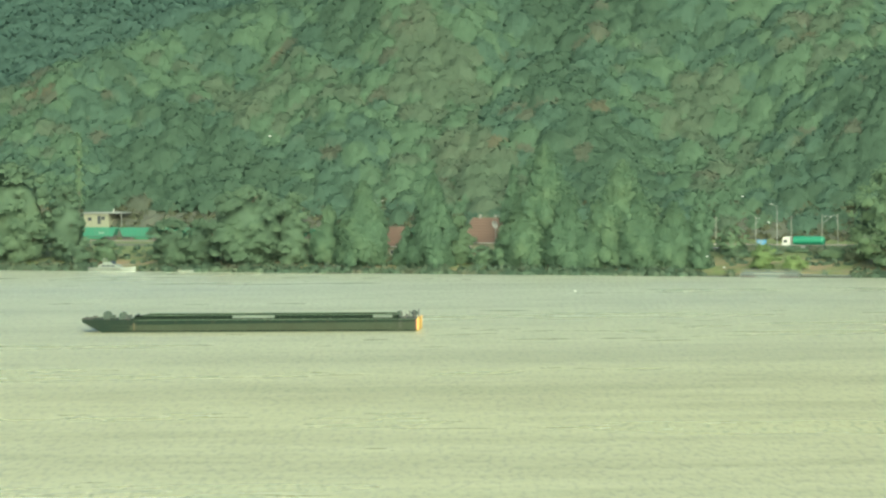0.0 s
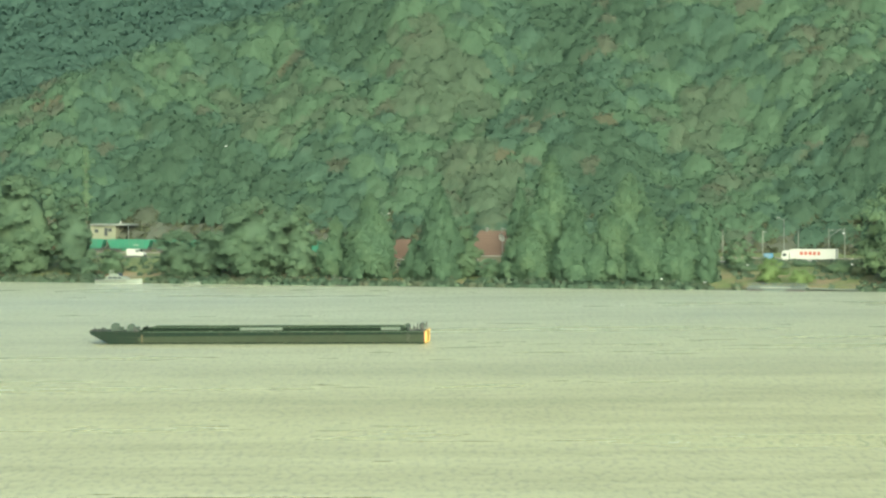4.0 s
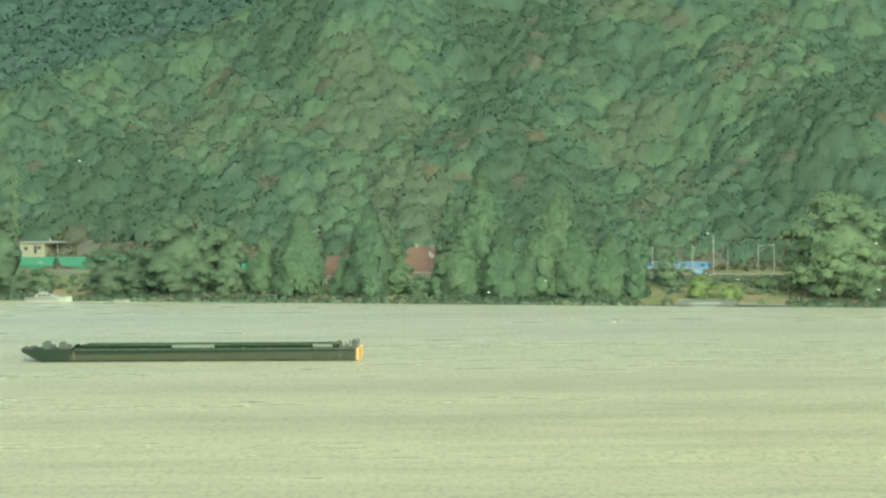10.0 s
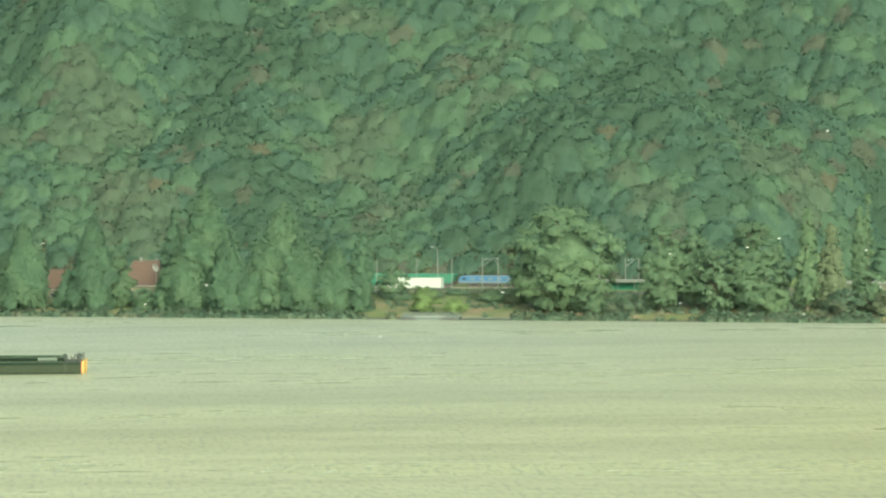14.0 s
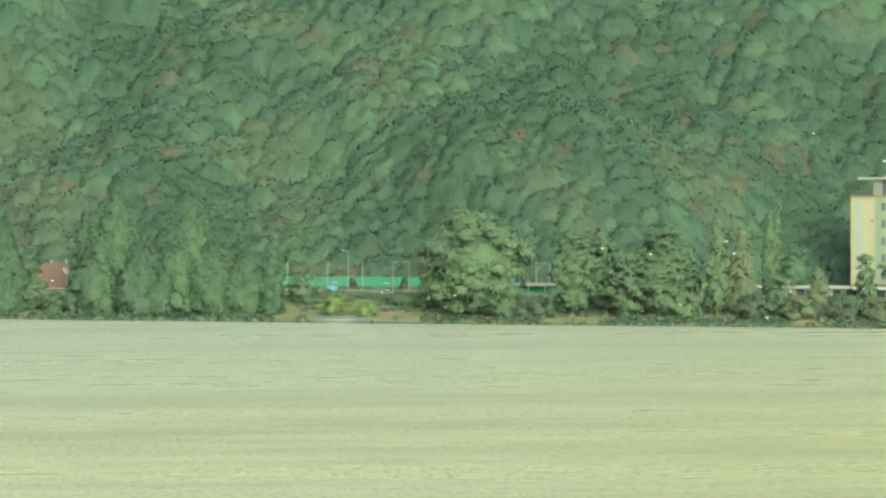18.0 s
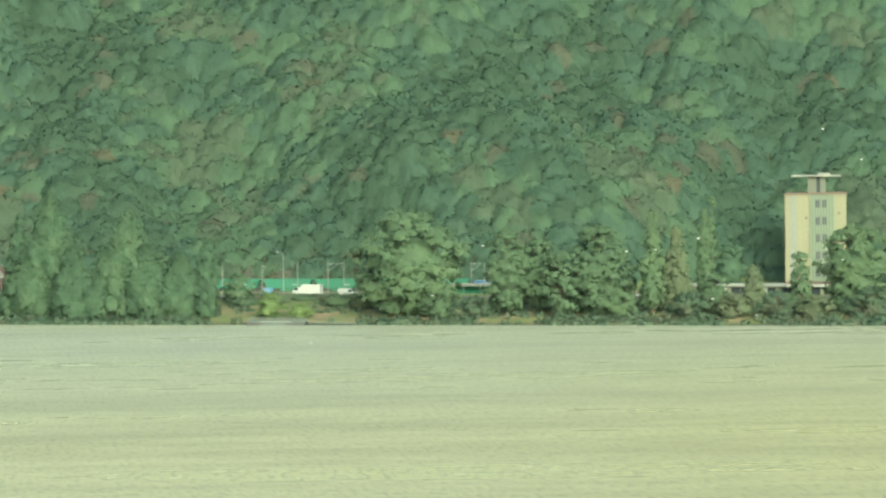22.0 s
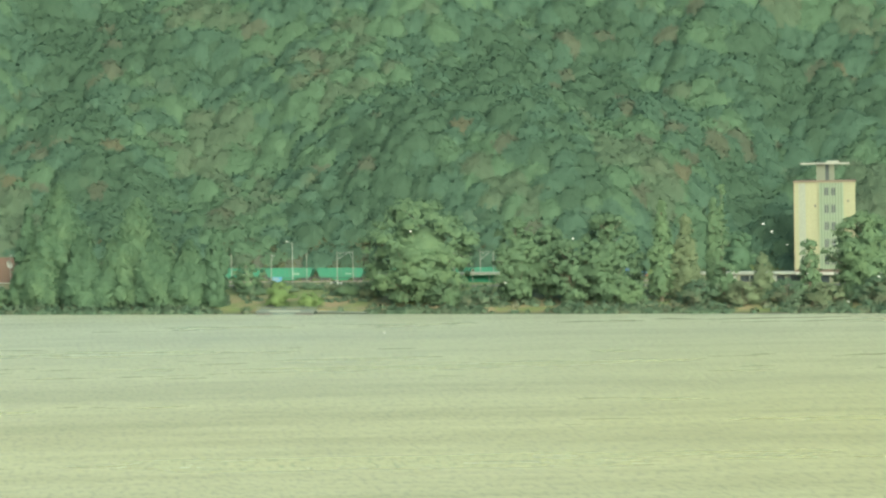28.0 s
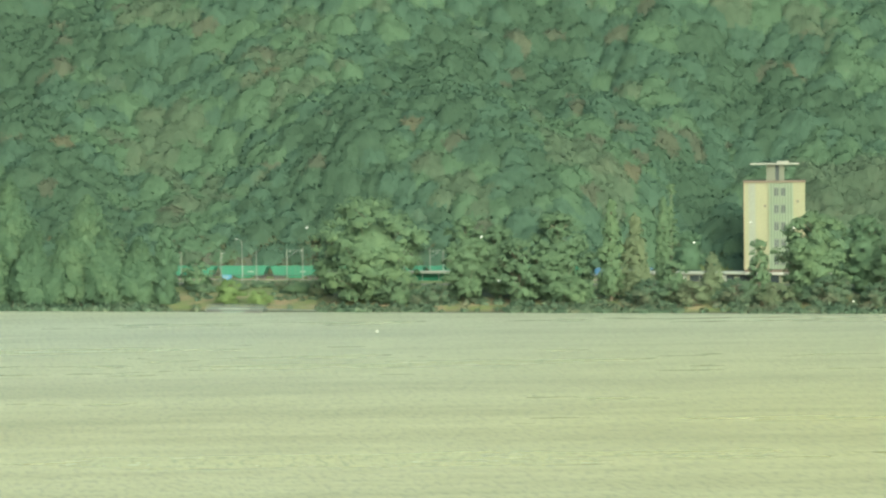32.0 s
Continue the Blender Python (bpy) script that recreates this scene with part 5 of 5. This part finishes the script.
def locomotive():
    ob = thing("locomotive", on_bank(0, 92, LEVEL + 0.27), "blue electric locomotive with a grey lower band drawing the train", "locomotive")
    body = part("body", Shape().prism([(-9.7, 1.2), (9.7, 1.2), (9.85, 2.1), (9.3, 3.05), (8.9, 3.25), (-8.9, 3.25), (-9.3, 3.05), (-9.85, 2.1)], -1.45, 1.45), LOCO_BLUE, ob)
    part("lower_band", Shape().box(-9.7, 9.7, -1.49, -1.454, 1.2, 1.75).box(-9.7, 9.7, 1.454, 1.49, 1.2, 1.75), LOCO_GREY, body)
    for x in (-6.2, -3.4, -0.6, 2.2, 5.0):
        part("vent_grille", Shape().box(x, x + 1.5, -1.5, -1.454, 2.2, 2.8), LOCO_GREY, body)
    for d in (-1, 1):
        part("cab_window", Shape().box(min(d * 7.6, d * 8.5), max(d * 7.6, d * 8.5), -1.5, -1.454, 2.15, 2.8), GLASS, body)
        part("windscreen", Shape().prism([(d * 9.72, 2.3), (d * 9.8, 2.35), (d * 9.42, 3.0), (d * 9.34, 2.95)], -1.2, 1.2), GLASS, body)
        part("nose_band", Shape().box(min(d * 9.8, d * 9.93), max(d * 9.8, d * 9.93), -1.3, 1.3, 1.25, 1.75), RED_PAINT, body)
        part("headlight", Shape().lathe((d * 9.95, -0.95, 1.6), [(0.05, 0), (0.16, 0.02 * d), (0.16, -0.08 * d)], 10, "x"), WHITE, body)
        for y in (-0.87, 0.87):
            part("buffer", Shape().tube((d * 9.7, y, 1.0), (d * 10.2, y, 1.0), 0.12, 0.22, 10), DARK, ob)
        part("pantograph", Shape().tube((d * 5.2, -0.8, 3.45), (d * 6.6, -0.5, 3.7), 0.04).tube((d * 5.2, 0.8, 3.45), (d * 6.6, 0.5, 3.7), 0.04).tube((d * 6.6, -0.9, 3.72), (d * 6.6, 0.9, 3.72), 0.05), DARK, ob)
        bogie(ob, d * 5.6)
    part("roof", Shape().box(-8.4, 8.4, -1.1, 1.1, 3.254, 3.4), LOCO_GREY, ob)
    part("underframe", Shape().box(-9.6, 9.6, -1.3, 1.3, 0.85, 1.196), DARK, ob)
    part("transformer_box", Shape().box(-2.4, 2.4, -1.2, 1.2, 0.3, 0.846), DARK, ob)
    return ob


LOCO = locomotive()

# ---- road vehicles; they drive towards +x ----
TRUCK_WHEEL = wheel_mesh(0.5, 0.3)
CAR_WHEEL = wheel_mesh(0.32, 0.2)


def wheels(parent, mesh, xs, half, r):
    for x in xs:
        for y in (-half, half):
            w = part("wheel", mesh, RUBBER, parent)
            w.location = (x, y, r)
            part("hub", Shape().lathe((0, 0, 0), [(r * 0.2, -0.12), (r * 0.45, -0.1), (r * 0.45, 0.1), (r * 0.2, 0.12)], 10, "y"), SILVER, w)


def lorry_cab(ob, front, mat, roof):
    cab = part("cab", Shape().prism([(front - 2.3, 0.75), (front, 0.75), (front, 2.0), (front - 0.25, roof - 0.35), (front - 0.75, roof), (front - 2.3, roof)], -1.22, 1.22), mat, ob)
    part("windscreen", Shape().prism([(front + 0.01, 2.0), (front + 0.04, 2.0), (front - 0.19, roof - 0.5), (front - 0.22, roof - 0.5)], -1.1, 1.1), GLASS, cab)
    for y in (-1.25, 1.224):
        part("side_window", Shape().prism([(front - 1.5, 1.9), (front - 0.3, 1.9), (front - 0.5, 2.7), (front - 1.5, 2.7)], y, y + 0.026), GLASS, cab)
    part("bumper", Shape().box(front - 0.3, front + 0.08, -1.22, 1.22, 0.4, 0.746), DARK, ob)
    for y in (-0.95, 0.95):
        part("headlight", Shape().box(front + 0.084, front + 0.12, y - 0.2, y + 0.2, 0.5, 0.7), WHITE, ob)
    return cab


def semi_truck(label, cab_mat, box_mat, bars=None, long=16.5, round_tank=False, rear=None):
    ob = thing("articulated_lorry", on_bank(0, 60, LEVEL + 0.04), label, "lorry")
    f, b = long / 2, -long / 2
    lorry_cab(ob, f, cab_mat, 3.6)
    if round_tank:
        part("trailer", Shape().lathe((0, 0, 2.45), [(0.5, b), (1.1, b + 0.25), (1.25, b + 0.7), (1.25, f - 3.6), (1.1, f - 3.2), (0.5, f - 2.95)], 16, "x"), box_mat, ob, "round green tank")
    else:
        t = part("trailer", Shape().prism([(b, 1.1), (f - 2.7, 1.1), (f - 2.7, 3.9), (f - 2.8, 4.0), (b + 0.1, 4.0), (b, 3.9)], -1.25, 1.25), box_mat, ob)
        if rear is not None:
            part("rear_panel", Shape().box(b - 0.05, b + 2.4, -1.3, -1.254, 1.15, 3.95).box(b - 0.05, b + 2.4, 1.254, 1.3, 1.15, 3.95), rear, t)
        if bars is not None:
            for k, (x, w) in enumerate(((1.6, 1.0), (0.3, 0.9), (-1.0, 0.9), (-2.3, 0.9), (-3.6, 0.8))):
                for y in (-1.28, 1.254):
                    part("lettering_bar", Shape().box(x, x + w, y, y + 0.026, 2.3, 3.3), bars, t, "red block in place of a trade name")
        part("cooling_unit", Shape().box(f - 2.694, f - 2.35, -0.9, 0.9, 2.7, 3.8), SILVER, t)
    part("chassis", Shape().box(b + 0.2, f - 0.4, -0.5, 0.5, 0.7, 1.0), DARK, ob)
    part("side_guard", Shape().box(b + 5.6, f - 5.6, -1.2, -1.12, 0.5, 1.05).box(b + 5.6, f - 5.6, 1.12, 1.2, 0.5, 1.05), GALVANISED, ob)
    wheels(ob, TRUCK_WHEEL, (f - 1.4, f - 4.3, b + 2.2, b + 3.5, b + 4.8), 1.05, 0.5)
    return ob


def box_truck():
    ob = thing("box_truck", on_bank(0, 60, LEVEL + 0.04), "white box truck driving along the bank road", "truck")
    lorry_cab(ob, 4.2, WHITE, 2.7)
    t = part("cargo_box", Shape().prism([(-4.2, 0.95), (1.8, 0.95), (1.8, 3.5), (-4.2, 3.5)], -1.25, 1.25), WHITE, ob)
    part("box_edge", Shape().box(-4.24, 1.84, -1.29, -1.254, 3.38, 3.54).box(-4.24, 1.84, -1.29, -1.254, 0.91, 1.05), SILVER, t)
    part("chassis", Shape().box(-4.0, 3.6, -0.5, 0.5, 0.6, 0.9), DARK, ob)
    wheels(ob, TRUCK_WHEEL, (3.0, -2.4), 1.0, 0.5)
    return ob


def van(mat, label):
    ob = thing("van", on_bank(0, 60, LEVEL + 0.04), label, "van")
    body = part("body", Shape().prism([(-2.9, 0.35), (2.85, 0.35), (2.95, 0.75), (2.8, 1.15), (1.9, 1.4), (1.05, 2.25), (0.7, 2.4), (-2.8, 2.4), (-2.95, 2.2)], -0.98, 0.98), mat, ob)
    part("windscreen", Shape().prism([(1.93, 1.42), (1.97, 1.42), (1.12, 2.25), (1.08, 2.25)], -0.85, 0.85), GLASS, body)
    for y in (-1.0, 0.984):
        part("side_window", Shape().prism([(0.2, 1.4), (1.6, 1.4), (0.95, 2.1), (0.2, 2.1)], y, y + 0.016), GLASS, body)
    part("bumper", Shape().box(2.7, 3.02, -0.95, 0.95, 0.3, 0.6).box(-3.02, -2.9, -0.95, 0.95, 0.35, 0.6), DARK, ob)
    for y in (-0.7, 0.7):
        part("headlight", Shape().box(2.86, 2.97, y - 0.18, y + 0.18, 0.8, 1.0), WHITE, ob)
    wheels(ob, CAR_WHEEL, (1.9, -1.75), 0.86, 0.32)
    return ob


def car(mat, label):
    ob = thing("car", on_bank(0, 60, LEVEL + 0.04), label, "car")
    body = part("body", Shape().prism([(-2.1, 0.28), (2.05, 0.28), (2.15, 0.6), (1.95, 0.82), (1.0, 0.95), (0.2, 1.42), (-0.1, 1.47), (-1.2, 1.45), (-1.9, 1.0), (-2.15, 0.92)], -0.86, 0.86), mat, ob)
    for y in (-0.88, 0.864):
        part("side_window", Shape().prism([(-1.55, 0.98), (0.75, 0.98), (0.12, 1.36), (-1.15, 1.36)], y, y + 0.016), GLASS, body)
    part("windscreen", Shape().prism([(1.0, 0.97), (1.03, 0.97), (0.23, 1.43), (0.2, 1.43)], -0.75, 0.75), GLASS, body)
    part("rear_window", Shape().prism([(-1.86, 1.06), (-1.83, 1.04), (-1.25, 1.44), (-1.28, 1.46)], -0.72, 0.72), GLASS, body)
    for y in (-0.6, 0.6):
        part("headlight", Shape().box(2.03, 2.16, y - 0.16, y + 0.16, 0.6, 0.74), WHITE, ob)
        part("rear_light", Shape().box(-2.17, -2.1, y - 0.16, y + 0.16, 0.72, 0.88), RED_PAINT, ob)
    wheels(ob, CAR_WHEEL, (1.32, -1.3), 0.76, 0.32)
    return ob


LORRY_GREEN = semi_truck("lorry with a white cab and green tank trailer on the road", WHITE, GREEN_DEEP, long=12.6, round_tank=True)
LORRY_RED = semi_truck("lorry with a red trailer and pale rear end on the road", WHITE, RED_PAINT, rear=FASCIA)
LORRY_MARKED = semi_truck("white refrigerated lorry with red blocks on its side", WHITE, WHITE, bars=RED_PAINT)
LORRY_WHITE = semi_truck("plain white articulated lorry on the road", WHITE, WHITE)
BOX_TRUCK = box_truck()
VAN_A = van(WHITE, "white delivery van on the bank road")
CARS = [car(m, w) for m, w in (
    (WHITE, "white hatchback on the bank road"), (SILVER, "silver hatchback on the bank road"), (SILVER, "silver car heading along the bank road"),
    (WHITE, "small white car on the bank road"), (WHITE, "white car driving past the landing stage"), (SILVER, "pale silver car on the bank road"),
    (WHITE, "white car on the road beside the railway"), (CAR_DARK, "dark blue car on the bank road"))]
PARKED = car(SILVER, "silver car parked before the station entrance")
PARKED.matrix_world = on_bank(243.6, 67.5, LEVEL)


# ---- gulls ----
def gull():
    ob = thing("gull", pose(0, 0, 20), "white gull with grey wings flying over the river", "bird", "gulls over the river")
    part("body", Shape().lathe((0, 0, 0), [(0.02, -0.34), (0.06, -0.26), (0.1, -0.1), (0.11, 0.05), (0.08, 0.18), (0.07, 0.25), (0.02, 0.32)], 10, "x"), FEATHER, ob)
    part("beak", Shape().tube((0.31, 0, 0), (0.4, 0, -0.01), 0.02, 0.005, 6), BARGE_YELLOW, ob)
    part("tail", Shape().slab([(-0.3, -0.06), (-0.52, -0.12), (-0.52, 0.12), (-0.3, 0.06)], 0.0, 0.02), FEATHER, ob)
    for d in (-1, 1):
        w = Shape()
        w.v = [(0.12, d * 0.06, 0.04), (-0.14, d * 0.06, 0.03), (0.16, d * 0.42, 0.2), (-0.1, d * 0.4, 0.19), (-0.06, d * 0.95, 0.1), (-0.14, d * 0.93, 0.1)]
        w.v += [(x, y, z - 0.025) for x, y, z in w.v]
        w.f = [(0, 2, 3, 1), (2, 4, 5, 3), (6, 7, 9, 8), (8, 9, 11, 10), (0, 6, 8, 2), (2, 8, 10, 4), (4, 10, 11, 5), (5, 11, 9, 3), (3, 9, 7, 1), (1, 7, 6, 0)]
        part("wing", w, FEATHER_GREY if d > 0 else FEATHER, ob)
    return ob


GULLS = [gull()]
for _ in range(13):
    GULLS.append(copy_thing(GULLS[0], pose(0, 0, 20)))


# ---- what moves ----
def along(ob, rows, n=60.0, z=LEVEL + 0.04, left=True):
    """Drive a thing along the bank: rows of seconds and s."""
    walk(ob, [(t, on_bank(s, n, z, 180 if left else 0)) for t, s in rows])


def steady(t, s, speed):
    """Rows for the whole clip, at one speed, through s at t seconds."""
    return [(0, s - speed * t), (32, s + speed * (32 - t))]


def fly(ob, rows):
    """Rows of seconds, s, n, z; a gull looks the way it flies."""
    out = []
    for i, (t, s, n, z) in enumerate(rows):
        a, b = rows[max(0, i - 1)], rows[min(len(rows) - 1, i + 1)]
        d = site(b[1], b[2], b[3]) - site(a[1], a[2], a[3])
        p = site(s, n, z)
        out.append((t, pose(p.x, p.y, p.z, 18 * math.sin(t * 2.1), 0, math.degrees(math.atan2(d.y, d.x)))))
    walk(ob, out)


def motions():
    walk(BARGE, [(0, pose(-43.5, 1194, 0, 0, 0, -4.4)), (16, pose(-42.3, 1193.9, 0, 0, 0, -4.4)), (32, pose(-41.1, 1193.8, 0, 0, 0, -4.4))])
    nose = [(0, 2.1), (4, 27.9), (9, 61.0), (12, 81.7), (15.5, 106.0), (19, 129.8), (24, 158.0), (28, 177.4), (32, 195.0)]
    along(LOCO, [(t, s - 10.2) for t, s in nose], 92, LEVEL + 0.27, False)
    for i, w in enumerate(WAGONS):
        along(w, [(t, s - 20.5 - 8.1 - 16.2 * i) for t, s in nose], 92, LEVEL + 0.27, False)
    along(LORRY_GREEN, steady(0, 81.6 + 6.3, -16.3))
    along(LORRY_RED, steady(1, -124.0 + 8.2, -16.4))
    along(LORRY_MARKED, steady(3.5, 86.6 + 8.2, -14.6))
    along(LORRY_WHITE, [(0, 296), (10.8, 124.5), (12, 101.0), (13, 86.1), (14.5, 66.2), (32, -195)])
    along(BOX_TRUCK, steady(22, 85.4 + 1.8, -16.4))
    along(VAN_A, [(0, -180), (19, 61), (22, 99.5), (24, 126.9), (26.5, 158), (28.8, 194.6), (31.5, 238.4), (32, 246)], left=False)
    for c, (t, s, v) in zip(CARS, ((5.5, -122.6, -15.5), (7.9, 88.1, 19.0), (9.4, 85.2, -14.5), (15, 90.4, -14.2), (18.5, 82.9, -16.3), (24, 90.4, -14.8), (28, 92.5, -15.9), (30, 87.0, 15.0))):
        along(c, steady(t, s, v), left=v < 0)
    flights = (
        ((0, 86.9, 10.0, 22.0), (0.4, 87.0, 10.0, 19.8), (0.8, 87.5, 10.0, 18.2), (1.2, 90.6, 10.0, 16.8), (1.6, 94.0, 10.0, 13.7), (2, 98.9, 10.0, 11.9), (6, 132.9, -10.0, 6.0), (32, 308.9, -60.0, 14.0)),
        ((0, 79.2, 2.0, 5.5), (0.4, 82.8, 2.0, 4.2), (0.8, 84.3, 2.0, 5.1), (1.2, 83.3, 2.0, 5.6), (1.6, 82.3, 2.0, 4.8), (2, 81.1, 2.0, 4.5), (2.4, 80.3, 2.0, 3.4), (2.8, 79.6, 2.0, 1.8), (6, 73.6, -12.0, 4.0), (32, -40.4, -40.0, 16.0)),
        ((0, -44.7, -20.0, 39.7), (6, -68.7, -20.0, 40.6), (32, -172.7, -20.0, 44.5)),
        ((0, 86.1, -117.0, 1.2), (6, 104.1, -120.0, 1.2), (32, 182.1, -133.0, 1.2)),
        ((0, 87.4, -7.3, 2.8), (9, 42.4, -10.0, 3.7), (32, -72.6, -16.9, 6.0)),
        ((0, 71.1, 19.5, 6.0), (9, 102.6, 6.0, 7.1), (32, 183.1, -28.5, 9.8)),
        ((0, 153.0, -45.2, 50.9), (13, 218.0, -40.0, 52.2), (32, 313.0, -32.4, 54.1)),
        ((0, 245.6, -3.9, 18.4), (13, 193.6, 0.0, 20.3), (32, 117.6, 5.7, 23.2)),
        ((0, 199.0, 0.0, 46.8), (19, 256.0, 0.0, 44.9), (32, 295.0, 0.0, 43.6)),
        ((0, 150.4, 11.0, 1.2), (23, 242.4, -12.0, 3.3), (32, 278.4, -21.0, 4.2)),
        ((0, 266.8, -9.8, 19.2), (24, 194.8, -5.0, 20.4), (32, 170.8, -3.4, 20.8)),
        ((0, 162.4, 0.0, 21.4), (28, 235.2, 0.0, 24.2), (32, 245.6, 0.0, 24.6)),
        ((0, 323.2, 10.0, 14.9), (30, 233.2, 10.0, 18.5), (32, 227.2, 10.0, 18.8)),
        ((0, 96.3, 5.0, 14.9), (30, 246.3, 5.0, 22.4), (32, 256.3, 5.0, 22.9)),
    )
    for g, rows in zip(GULLS, flights):
        fly(g, rows)


motions()
